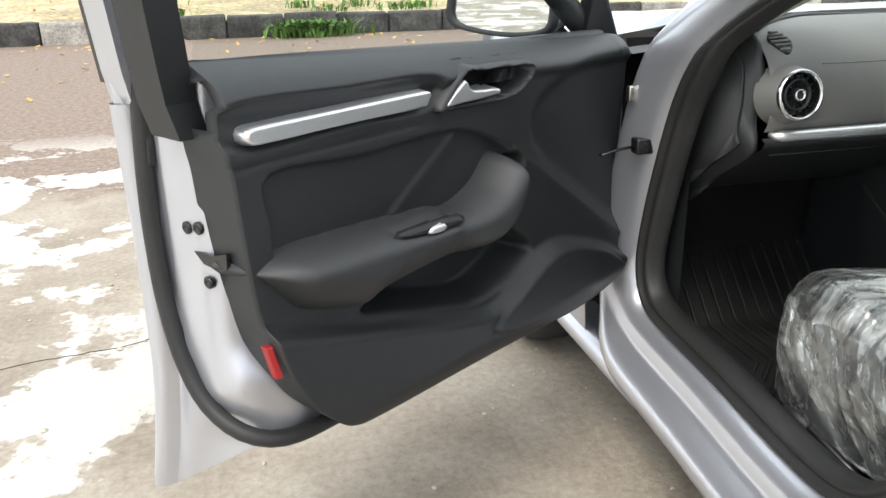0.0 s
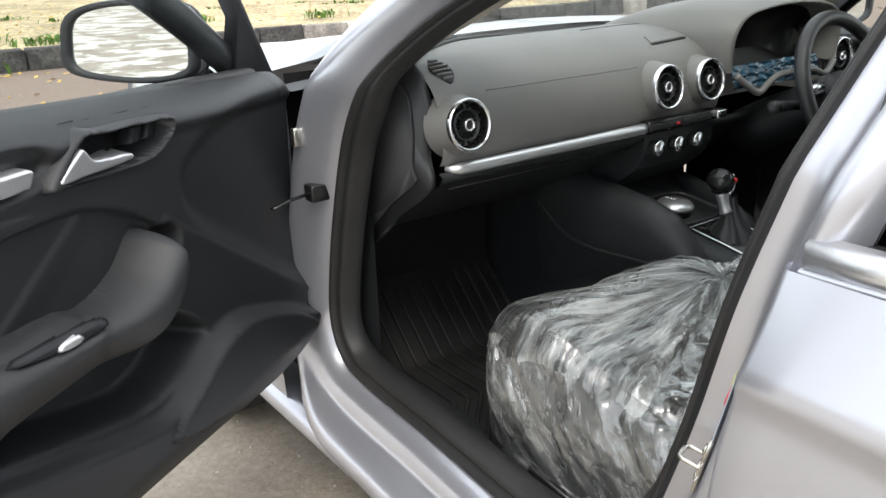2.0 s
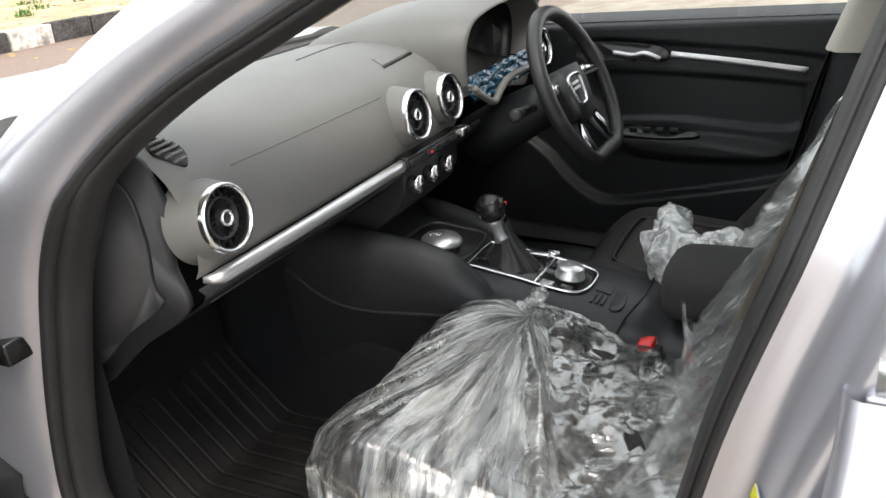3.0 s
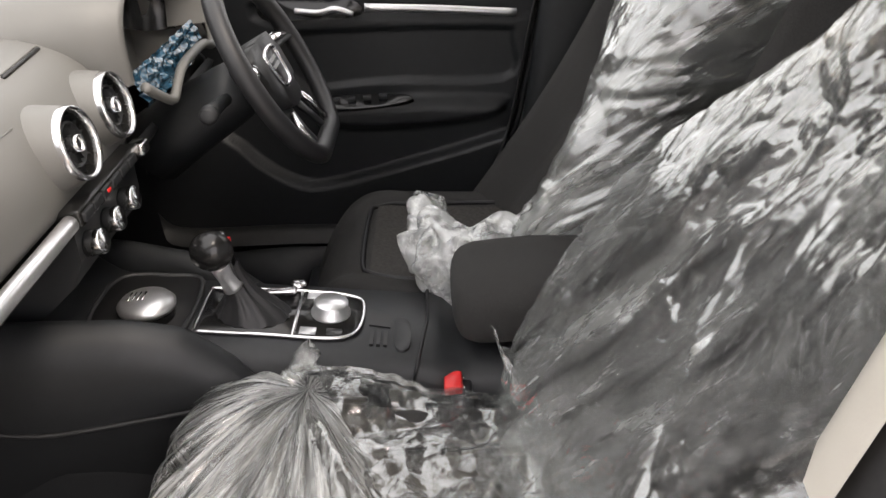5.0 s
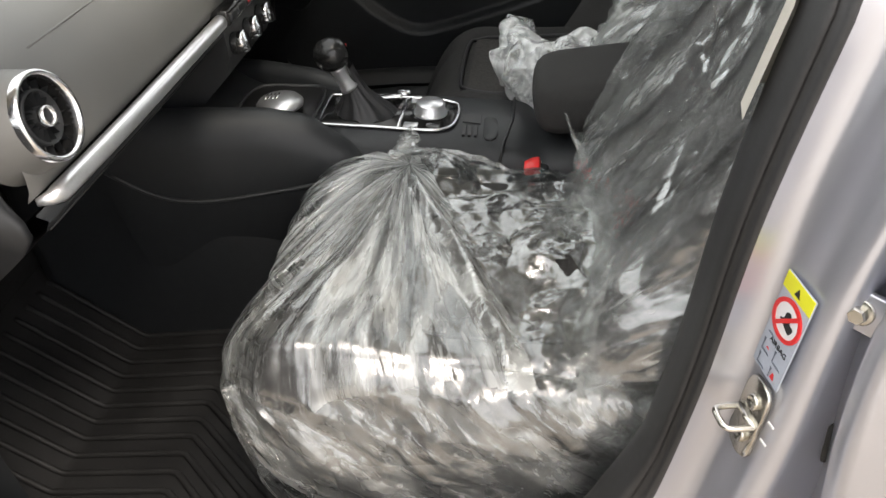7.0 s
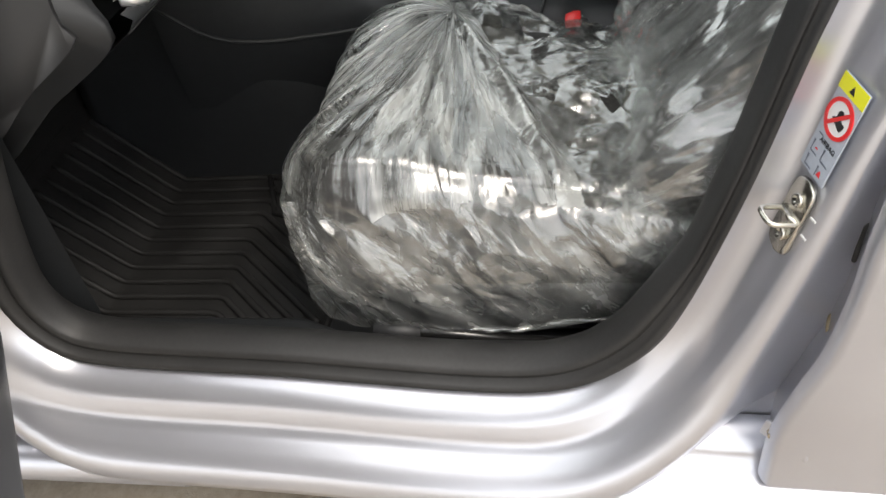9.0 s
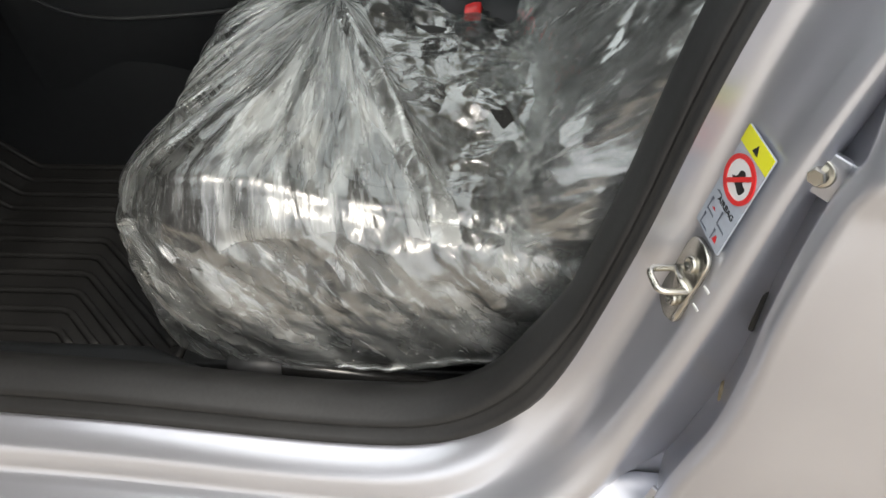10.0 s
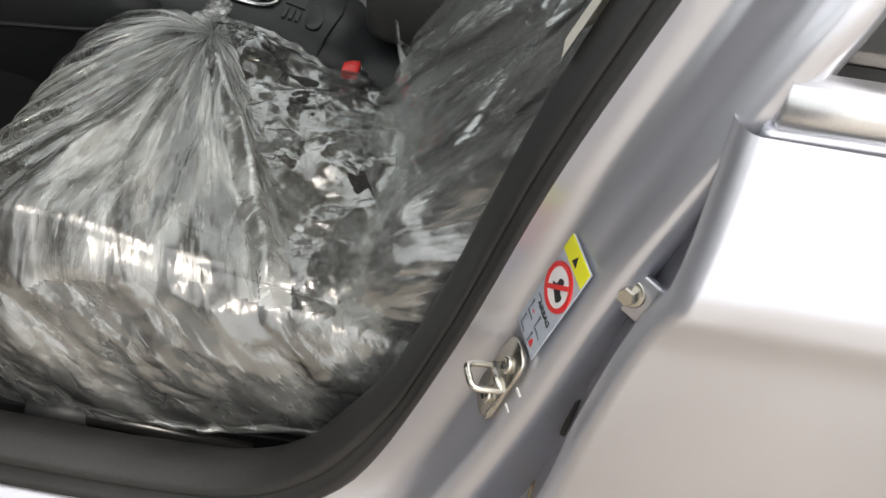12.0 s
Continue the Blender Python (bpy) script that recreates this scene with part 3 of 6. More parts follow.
for z, y, x in ((0.738, -0.612, -0.785), (0.322, -0.552, -0.806)):
    h = part("rear_door_hinge", box(-0.030, 0.026, -0.022, 0.022, -0.006, 0.002, 0.002), PAINT, car, "silver painted door hinge")
    h.matrix_basis = pillar_place((x, y, z), 37.0) @ Matrix.Scale(0.8 if z > 0.5 else 0.55, 4)
    part("hinge_bolt", lathe([(0.014, -0.001), (0.014, 0.003), (0.0125, 0.0035)], (-0.004, 0.0, 0.001), (0, 0, 1), 24), ZINC, h, "bright hinge bolt washer")
    part("bolt_head", lathe([(0.0092, 0.003), (0.0092, 0.011), (0.0078, 0.0135), (0.0, 0.0135)], (-0.004, 0.0, 0.001), (0, 0, 1), 6), ZINC, h, "hexagonal bolt head", flat=True)
    part("hinge_knuckle", tube([(0.026, -0.022, 0.002), (0.028, 0.0, 0.004), (0.026, 0.022, 0.002)], 0.007, 10), PAINT, h)
    part("hinge_arm", slab(smooth_line([(0.020, 0.020), (0.050, 0.012), (0.072, -0.010), (0.074, -0.028), (0.050, -0.022), (0.022, -0.020)], 30, True), 0.006, lambda a, b, c: (a, b, c - 0.004 - 0.25 * max(0, a - 0.03)), bevel=0.0015), PAINT, h)
part("rubber_stop", box(-0.766, -0.750, -0.616, -0.600, 0.545, 0.600, 0.005), RUBBER, car, "black rubber stop")
for k in range(9):
    part("cable_boot", lathe([(0.012, 0.0), (0.016, 0.003), (0.012, 0.006)], (-0.762 - 0.003 * k, -0.595 - 0.005 * k, 0.455 + 0.002 * k), (-0.4, -0.9, 0.2), 14, caps=False), BOOT, car)
# door check and upper hinge
chk = part("door_check", box(-0.790, -0.750, 0.352, 0.385, 0.728, 0.762, 0.004), BLACK_GLOSS, car, "black door check bracket")
part("check_arm", tube([(-0.775, 0.370, 0.745), (-0.83, 0.36, 0.742), (-0.88, 0.335, 0.74)], 0.006, 8, flatten=0.5), BLACK_GLOSS, chk)
part("hinge_clip", box(-0.806, -0.790, 0.372, 0.388, 0.838, 0.872, 0.002), ZINC, car, "small bright hinge clip")

# ---- front door, standing open ----
SWING = Matrix(((-0.811, 0.585, 0, -0.80), (-0.585, -0.811, 0, 0.42), (0, 0, 1, 0), (0, 0, 0, 1)))


def signed(poly, u, z):
    """Distance to an outline, positive inside, for arrays of points."""
    p = np.array(poly, float)
    d = np.full(np.shape(u), 1e9)
    inside = np.zeros(np.shape(u), bool)
    for a, b in zip(p, np.roll(p, -1, axis=0)):
        e = b - a
        t = np.clip(((u - a[0]) * e[0] + (z - a[1]) * e[1]) / (e @ e), 0, 1)
        d = np.minimum(d, np.hypot(u - a[0] - t * e[0], z - a[1] - t * e[1]))
        cross = ((a[1] > z) != (b[1] > z)) & (u < (b[0] - a[0]) * (z - a[1]) / (b[1] - a[1] + 1e-12) + a[0])
        inside ^= cross
    return np.where(inside, d, -d)


def ease(x):
    x = np.clip(x, 0, 1)
    return x * x * (3 - 2 * x)


def relief(name, poly, height, mat, parent, label="", step=0.005, margin=0.008, smooth=60):
    """A raised or sunk panel over an outline: height(sd, u, z) gives how far it stands out."""
    pts = smooth_line(poly, smooth, closed=True) if smooth else np.array(poly)
    lo, hi = pts.min(axis=0) - margin - step, pts.max(axis=0) + margin + step
    us, zs = np.arange(lo[0], hi[0], step), np.arange(lo[1], hi[1], step)
    U, Z = np.meshgrid(us, zs, indexing="ij")
    S = signed(pts, U, Z)
    N = height(S, U, Z)
    bm = bmesh.new()
    made = {}
    for i in range(len(us) - 1):
        for j in range(len(zs) - 1):
            if S[i:i + 2, j:j + 2].min() < -margin:
                continue
            q = []
            for a, b in ((i, j), (i + 1, j), (i + 1, j + 1), (i, j + 1)):
                if (a, b) not in made:
                    made[a, b] = bm.verts.new((U[a, b], N[a, b], Z[a, b]))
                q.append(made[a, b])
            bm.faces.new(q)
    return part(name, bm, mat, parent, label)


def skin_out(z):
    f = (z - 0.29) / 0.68
    return -0.240 - 0.045 * max(0, 1 - f * 2.4) ** 1.5 + 0.012 * max(0, f - 0.6)


def skin_back(z):
    return 1.036 - 0.010 * math.sin((z - 0.29) / 0.68 * 3)


# outer skin, folded round the latch edge
heights = np.linspace(0.305, 0.958, 30)
rows = []
for z in heights:
    o, b = skin_out(z), skin_back(z)
    rows.append([(b - 0.030, o + 0.030, z), (b - 0.012, o + 0.024, z), (b - 0.002, o + 0.018, z), (b + 0.002, o + 0.008, z), (b, o, z), (b - 0.012, o - 0.006, z), (0.85, o - 0.018, z), (0.6, o - 0.028, z), (0.3, o - 0.026, z), (0.06, o - 0.004, z), (-0.02, o + 0.02, z), (-0.035, o + 0.05, z), (-0.02, -0.05, z)])
rows = [[(u, n, z + 0.065 * float(ease((1.02 - u) / 0.18)) * max(0, 1 - (z - 0.305) / 0.3)) for u, n, z in r] for r in rows]
door = part("front_door", loft(rows), PAINT, car, "open silver front door with black inner trim")
door.matrix_basis = SWING

# pressed latch face and lower panel
rows = []
for i, z in enumerate(np.linspace(0.308, 1.02, 40)):
    o, b = skin_out(z), skin_back(z)
    low = ease((0.50 - z) / 0.16)
    inner = -0.075 + 0.02 * ease((0.62 - z) / 0.15)
    f = [(b - 0.002, o + 0.010), (b - 0.010, o + 0.020), (b - 0.024, o + 0.026), (b - 0.032, o + 0.034), (b - 0.030, o + 0.050)]
    f += [(1.004 - 0.012 * low, o + 0.068), (1.000 - 0.02 * low, -0.160), (1.001 - 0.03 * low, -0.125), (0.999 - 0.04 * low, inner - 0.012), (0.985 - 0.05 * low, inner + 0.002), (0.93 - 0.03 * low, inner + 0.006), (0.85, inner + 0.004), (0.80, -0.13), (0.7, -0.165), (0.3, -0.165), (-0.01, -0.165)]
    rows.append([(u, n, min(0.945 + 0.075 * float(ease((u - 0.90) / 0.07)), z + max(0.125 * float(ease((1.0 - u) / 0.13)), 0.135 * float(np.clip((n + 0.25) / 0.19, 0, 1))) * max(0, 1 - (z - 0.305) / 0.34))) for u, n in f])
part("latch_panel", loft(rows), PAINT, door)
# weather strip down the latch face and round the bottom
path = [(1.012, -0.170, 1.20), (1.012, -0.178, 1.08), (1.012, -0.192, 0.95), (1.012, -0.205, 0.85), (1.012, -0.208, 0.76), (1.012, -0.200, 0.66), (1.010, -0.174, 0.565), (1.004, -0.130, 0.500), (0.985, -0.070, 0.466), (0.93, -0.036, 0.447), (0.80, -0.040, 0.432), (0.55, -0.050, 0.412), (0.25, -0.050, 0.388), (0.02, -0.050, 0.388)]
part("weather_strip", tube(smooth_line(path, 80), 0.0135, 12), RUBBER, door, "black rubber weather strip")


def trim_height(U, Z):
    """How far the inner trim stands out, over the door's length and height."""
    belt = 0.974 + 0.050 * np.clip(U, 0, 1.05)
    n = np.zeros_like(U)
    # padded top, rolled over to the glass
    over = Z - (belt - 0.055)
    n += 0.010 * ease((over + 0.012) / 0.02) - 0.085 * np.clip(over / 0.055, 0, 1) ** 2.2
    # hollow above the decor strip
    n -= 0.014 * ease((signed(STRIP_BED, U, Z) + 0.004) / 0.012)
    # hollow for the handle
    n -= 0.075 * ease((signed(HANDLE_HOLE, U, Z) + 0.002) / 0.008)
    # sunken insert
    n -= 0.016 * ease((signed(INSERT, U, Z) + 0.004) / 0.008)
    # hollow cheek towards the hinge
    n -= 0.026 * ease((signed(CHEEK, U, Z) + 0.005) / 0.05)
    # map pocket
    n -= 0.085 * ease((signed(POCKET, U, Z) + 0.003) / 0.022)
    # lower bulge
    n += 0.030 * ease((signed(LOWER, U, Z) + 0.004) / 0.022) - 0.05 * ease((0.47 - Z) / 0.12)
    # speaker field
    s = signed(SPEAKER, U, Z)
    n += 0.010 * ease((s + 0.004) / 0.010) - 0.006 * np.exp(-(s / 0.003) ** 2)
    # hollow behind the pull handle
    n -= 0.055 * ease((signed(GRIP, U, Z) + 0.002) / 0.014)
    # seams of the insert
    for a, b in (((0.553, 0.862), (0.715, 0.757)), ((0.418, 0.772), (0.535, 0.708)), ((-0.03, 0.528), (0.395, 0.810))):
        a, b = np.array(a), np.array(b)
        e = b - a
        t = np.clip(((U - a[0]) * e[0] + (Z - a[1]) * e[1]) / (e @ e), 0, 1)
        d = ((U - a[0]) * e[1] - (Z - a[1]) * e[0]) / np.hypot(*e)
        n += 0.004 * ease((d + 0.002) / 0.004) * ((t > 0) & (t < 1)) * ease((0.05 - d) / 0.05)
    # groove between the upper and the lower half
    g = Z - (0.893 - 0.02 * ease((U - 0.6) / 0.5) * 0 - 0.000 * U)
    n -= 0.004 * np.exp(-((g) / 0.0025) ** 2) * ease((U - 0.62) / 0.05)
    return n


STRIP_BED = smooth_line([(1.005, 0.975), (1.003, 0.915), (0.80, 0.917), (0.645, 0.914), (0.60, 0.93), (0.615, 0.965), (0.80, 0.972)], 50, True)
INSERT = smooth_line([(0.947, 0.873), (0.79, 0.868), (0.60, 0.870), (0.54, 0.864), (0.475, 0.840), (0.405, 0.797), (0.41, 0.75), (0.57, 0.68), (0.82, 0.70), (0.94, 0.72), (0.950, 0.80)], 70, True)
CHEEK = smooth_line([(-0.12, 0.953), (0.0, 0.955), (0.10, 0.952), (0.165, 0.944), (0.244, 0.925), (0.315, 0.893), (0.345, 0.855), (0.340, 0.800), (0.28, 0.735), (0.20, 0.68), (0.08, 0.60), (-0.037, 0.523), (-0.12, 0.47)], 60, True)
GRIP = smooth_line([(0.57, 0.705), (0.530, 0.712), (0.47, 0.744), (0.43, 0.770), (0.405, 0.800), (0.365, 0.785), (0.38, 0.735), (0.45, 0.69), (0.52, 0.67)], 40, True)
POCKET = smooth_line([(0.800, 0.622), (0.70, 0.655), (0.60, 0.680), (0.50, 0.700), (0.42, 0.668), (0.330, 0.598), (0.36, 0.572), (0.43, 0.540), (0.50, 0.533), (0.60, 0.558), (0.70, 0.588)], 60, True)
LOWER = smooth_line([(1.02, 0.672), (0.966, 0.656), (0.752, 0.590), (0.605, 0.547), (0.504, 0.521), (0.45, 0.524), (0.393, 0.550), (0.315, 0.586), (0.23, 0.586), (0.086, 0.537), (-0.02, 0.488), (-0.2, 0.4), (-0.2, 0.2), (1.2, 0.2), (1.2, 0.672)], 140, True)
SPEAKER = smooth_line([(0.491, 0.478), (0.400, 0.530), (0.31, 0.572), (0.225, 0.574), (0.11, 0.535), (0.045, 0.500), (-0.003, 0.462), (0.043, 0.436), (0.195, 0.411), (0.35, 0.440)], 60, True)
HANDLE_HOLE = smooth_line([(0.546, 0.962), (0.50, 0.962), (0.37, 0.956), (0.352, 0.946), (0.366, 0.928), (0.42, 0.906), (0.50, 0.907), (0.590, 0.911)], 40, True)
bottom = smooth_line([(-0.03, 0.56), (-0.015, 0.44), (0.03, 0.395), (0.145, 0.384), (0.339, 0.404), (0.521, 0.421), (0.771, 0.437), (0.850, 0.452), (0.905, 0.497), (0.940, 0.548), (0.968, 0.61), (0.986, 0.69), (0.996, 0.78), (1.003, 0.875), (1.008, 0.905), (1.012, 0.94)], 230)
upper = smooth_line([(-0.065, 0.964), (-0.045, 0.968), (0.0, 0.972), (0.12, 0.978), (0.4, 0.994), (0.8, 1.016), (0.96, 1.023), (1.004, 1.025), (1.012, 1.007)], 230)
G = np.linspace(0, 1, 130)[:, None, None]
grid = bottom[None] * (1 - G) + upper[None] * G
U, Z = grid[..., 0], grid[..., 1]
N = trim_height(U, Z)
rows = [[(u, -0.10, z) for u, z in bottom]] + [[(u, n - 0.012, z) for u, n, z in zip(U[0], N[0], Z[0])]] + [[(U[i, j], N[i, j], Z[i, j]) for j in range(U.shape[1])] for i in range(len(U))] + [[(u, n - 0.05, z - 0.012) for u, n, z in zip(U[-1], N[-1], Z[-1])]]
rows = [[(r[0][0] + 0.004, -0.06, r[0][2])] + r + [(r[-1][0] - 0.004, r[-1][1] - 0.03, r[-1][2])] for r in rows]
trim = part("trim_panel", loft(rows), TRIM, door, "black moulded inner door trim")

# armrest with its pull handle
ARM = [(1.002, 0.746), (0.976, 0.722), (0.959, 0.700), (0.925, 0.664), (0.874, 0.645), (0.813, 0.627), (0.765, 0.640), (0.68, 0.645), (0.60, 0.648), (0.535, 0.653), (0.485, 0.674), (0.447, 0.707), (0.422, 0.752), (0.424, 0.788), (0.446, 0.806), (0.466, 0.803), (0.482, 0.787), (0.512, 0.762), (0.559, 0.743), (0.598, 0.739), (0.625, 0.747), (0.70, 0.753), (0.805, 0.760), (0.921, 0.764), (0.985, 0.755)]


def arm_height(S, U, Z):
    tall = 0.066 + 0.010 * ease((0.60 - U) / 0.12)
    n = -0.03 + (tall + 0.03) * (1 - (1 - np.clip((S + 0.003) / 0.040, 0, 1)) ** 2.2) ** 0.6
    low = np.interp(U, (0.45, 0.535, 0.68, 0.765, 0.813, 0.874, 0.925, 0.96, 1.0), (0.70, 0.653, 0.645, 0.640, 0.627, 0.645, 0.664, 0.700, 0.746))
    n = n - 0.040 * (1 - ease((Z - low) / 0.085)) * ease((U - 0.50) / 0.12)
    plate = signed(PLATE, U, Z)
    return n - 0.010 * ease((plate + 0.002) / 0.004)


PLATE = smooth_line([(0.765, 0.748), (0.72, 0.735), (0.66, 0.728), (0.61, 0.727), (0.598, 0.734), (0.63, 0.744), (0.70, 0.748)], 40, True)
arm = relief("armrest", ARM, arm_height, TRIM_SOFT, door, "soft black armrest with pull handle", step=0.0035, smooth=120)
relief("switch_plate", [(0.758, 0.746), (0.72, 0.736), (0.66, 0.7295), (0.612, 0.729), (0.604, 0.734), (0.632, 0.742), (0.70, 0.746)], lambda S, U, Z: 0.046 + 0.008 * ease((S + 0.002) / 0.004), TRIM, door, step=0.003, smooth=40)
relief("window_switch", [(0.690, 0.742), (0.695, 0.734), (0.668, 0.7305), (0.655, 0.734), (0.660, 0.742)], lambda S, U, Z: 0.050 + 0.009 * ease((S + 0.002) / 0.004), ALU, door, "small chrome-edged window switch", step=0.002, margin=0.002, smooth=24)


# decor strip, handle and bezel
relief("decor_strip", [(0.986, 0.943), (0.983, 0.922), (0.94, 0.919), (0.80, 0.920), (0.66, 0.919), (0.640, 0.926), (0.632, 0.940), (0.650, 0.947), (0.80, 0.947), (0.95, 0.946)], lambda S, U, Z: -0.03 + 0.042 * ease((S + 0.003) / 0.006), ALU, door, "brushed aluminium decor strip", step=0.0025, margin=0.003, smooth=90)
BEZEL = [(0.622, 0.907), (0.556, 0.971), (0.50, 0.971), (0.362, 0.964), (0.342, 0.950), (0.356, 0.924), (0.415, 0.898), (0.55, 0.901)]
HOLE = smooth_line([(0.545, 0.960), (0.50, 0.960), (0.372, 0.954), (0.356, 0.945), (0.369, 0.929), (0.42, 0.908), (0.50, 0.909), (0.588, 0.912)], 40, True)
relief("handle_bezel", BEZEL, lambda S, U, Z: -0.02 + 0.034 * ease((S + 0.003) / 0.012) - 0.085 * ease((signed(HOLE, U, Z) + 0.001) / 0.005), TRIM_SOFT, door, step=0.003, smooth=60)
relief("door_handle", [(0.604, 0.915), (0.558, 0.951), (0.546, 0.949), (0.530, 0.934), (0.464, 0.928), (0.456, 0.920), (0.466, 0.913), (0.55, 0.912)], lambda S, U, Z: -0.02 + 0.036 * ease((S + 0.003) / 0.007), ALU, door, "satin metal inner door handle", step=0.0022, margin=0.003, smooth=70)
for du in (0.032, 0.066):
    relief("lock_button", [(0.445 - du, 0.952), (0.458 - du, 0.926), (0.436 - du, 0.926), (0.423 - du, 0.952)], lambda S, U, Z: -0.045 + 0.030 * ease((S + 0.002) / 0.004), TRIM, door, step=0.002, margin=0.003, smooth=0)

part("reflector", slab([(0.984, 0.634), (0.974, 0.582), (0.965, 0.582), (0.975, 0.634)], 0.012, lambda u, z, c: (u, 0.000 + c - 0.5 * (u - 0.965), z), bevel=0.002), DARK_RED, door, "dark red safety reflector", flat=True)
# latch and bolts on the rear face
LATCH = [(-0.106, 0.757), (-0.085, 0.742), (-0.042, 0.740), (-0.030, 0.748), (-0.028, 0.770), (-0.060, 0.760), (-0.085, 0.760)]
part("latch", slab(LATCH, 0.006, lambda n, z, c: (0.997 + c, n - 0.012, z)), BLACK_GLOSS, door, "black latch slot", flat=True)
for n, z in ((-0.128, 0.790), (-0.100, 0.795), (-0.090, 0.716)):
    part("bolt", lathe([(0.0095, -0.004), (0.0095, 0.004), (0.006, 0.006), (0.004, 0.003), (0.0, 0.003)], (1.001, n, z), (1, 0, 0), 12), BLACK_GLOSS, door)
part("rubber_plug", lathe([(0.013, -0.004), (0.013, 0.004), (0.009, 0.006), (0.0, 0.006)], (1.010, -0.212, 0.838), (1, -0.2, 0), 16), RUBBER, door)
part("drain_plug", lathe([(0.004, -0.002), (0.004, 0.004), (0.0, 0.004)], (1.013, -0.205, 0.752), (1, 0, 0), 10), RUBBER, door)
part("edge_pad", slab(smooth_line([(-0.226, 0.965), (-0.228, 0.885), (-0.205, 0.872), (-0.186, 0.876), (-0.186, 0.972), (-0.205, 0.978)], 30, True), 0.012, lambda n, z, c: (1.002 + c, n, z), bevel=0.003), RUBBER, door)

# window frame, glass and the mirror with its corner piece
def frame_lean(z):
    return 0.36 * max(0.0, z - 0.98)


def post(u0, u1, n0, n1, z0, z1, shift, mat, name, label=""):
    rows = []
    for z in np.linspace(z0, z1, 10):
        k = shift * (z - z0)
        q = frame_lean(z)
        rows.append([(u0 + k, n0 + q, z), (u1 + k, n0 + q, z), (u1 + k, n1 + q, z), (u0 + k, n1 + q, z)])
    return part(name, loft(rows, around=True, caps=True), mat, door, label, flat=True)


post(0.985, 1.030, -0.140, -0.072, 0.926, 1.36, 0.30, TRIM, "frame_post", "black window frame post")
post(1.000, 1.024, -0.245, -0.190, 0.96, 1.36, 0.30, PAINT, "frame_flange")
post(0.990, 1.028, -0.262, -0.240, 0.985, 1.36, 0.30, BLACK_GLOSS, "post_cover", "gloss black pillar cover")
top_path = [(1.10, -0.05, 1.37), (0.95, -0.045, 1.375), (0.68, -0.06, 1.33), (0.41, -0.09, 1.22), (0.16, -0.115, 1.10), (-0.005, -0.13, 1.005), (-0.075, -0.13, 0.955)]
part("frame_rail", tube(smooth_line(top_path, 40), 0.020, 10, flatten=1.6), TRIM, door, "black upper window frame")
rows = []
for f in np.linspace(0, 1, 16):
    u = -0.01 + 0.99 * f
    topz = min(1.36, 1.0 + 0.62 * f)
    rows.append([(u, -0.118 + frame_lean(z), z) for z in np.linspace(0.96, topz, 8)])
pane = part("window_glass", loft(rows), GLASS, door, "clear wound-up side window")
pane.visible_shadow = False
part("belt_seal", loft([[(u, n, z + 0.032 * u) for n, z in ((-0.060, 0.965), (-0.066, 0.976), (-0.078, 0.979), (-0.11, 0.976), (-0.112, 0.960))] for u in np.linspace(-0.02, 1.0, 20)]), RUBBER, door)
part("mirror_corner", slab([(-0.20, 0.90), (0.03, 0.945), (0.005, 1.06), (0.115, 1.165), (0.085, 1.175)], 0.03, lambda u, z, c: (u * 0.75 - 0.035, -0.135 + c + frame_lean(z) * 0.4, z + 0.012), bevel=0.004), TRIM, door, "black mirror corner cover")

# ---- dashboard ----
dash = thing("dashboard", "dark grey padded dashboard with round chrome-ringed vents", "dashboard")
PROFILE = [(0.62, 0.955), (0.50, 0.985), (0.38, 1.000), (0.28, 0.998), (0.215, 0.984), (0.165, 0.952), (0.138, 0.905), (0.130, 0.86), (0.135, 0.825), (0.143, 0.812)]
prof = smooth_line(PROFILE, 40)


def pad_row(x):
    end = max(0.0, abs(x + 0.03) - 0.56) / 0.08
    # the pad steps back behind the instrument hood
    back = 0.245 * float(ease((x - 0.150) / 0.015)) * float(ease((0.580 - x) / 0.015))
    return [(x, max(y, back) + 0.018 * end ** 2, z - 0.006 * end ** 2) for y, z in prof]


def pad_z(x, y):
    """Height of the pad's top at a place."""
    end = max(0.0, abs(x + 0.03) - 0.56) / 0.08
    return float(np.interp(y - 0.018 * end ** 2, prof[::-1, 0], prof[::-1, 1])) - 0.006 * end ** 2


part("pad", loft([pad_row(x) for x in np.linspace(-0.632, 0.70, 120)]), DASH, dash, "soft dark grey dash pad")
LOWER_DASH = smooth_line([(0.140, 0.800), (0.128, 0.795), (0.135, 0.782), (0.155, 0.768), (0.20, 0.738), (0.28, 0.690), (0.42, 0.62)], 24)
part("glovebox", loft([[(x, y, z) for y, z in LOWER_DASH] for x in np.linspace(-0.640, -0.095, 24)]), TRIM, dash, "black lower panel with glovebox lid")
part("driver_panel", loft([[(x, y + 0.015, z - 0.01) for y, z in LOWER_DASH] for x in np.linspace(0.105, 0.70, 20)]), TRIM, dash)
part("glovebox_gap", tube([(-0.60, 0.166, 0.759), (-0.35, 0.166, 0.759), (-0.11, 0.166, 0.759)], 0.0016, 6), INK, dash)
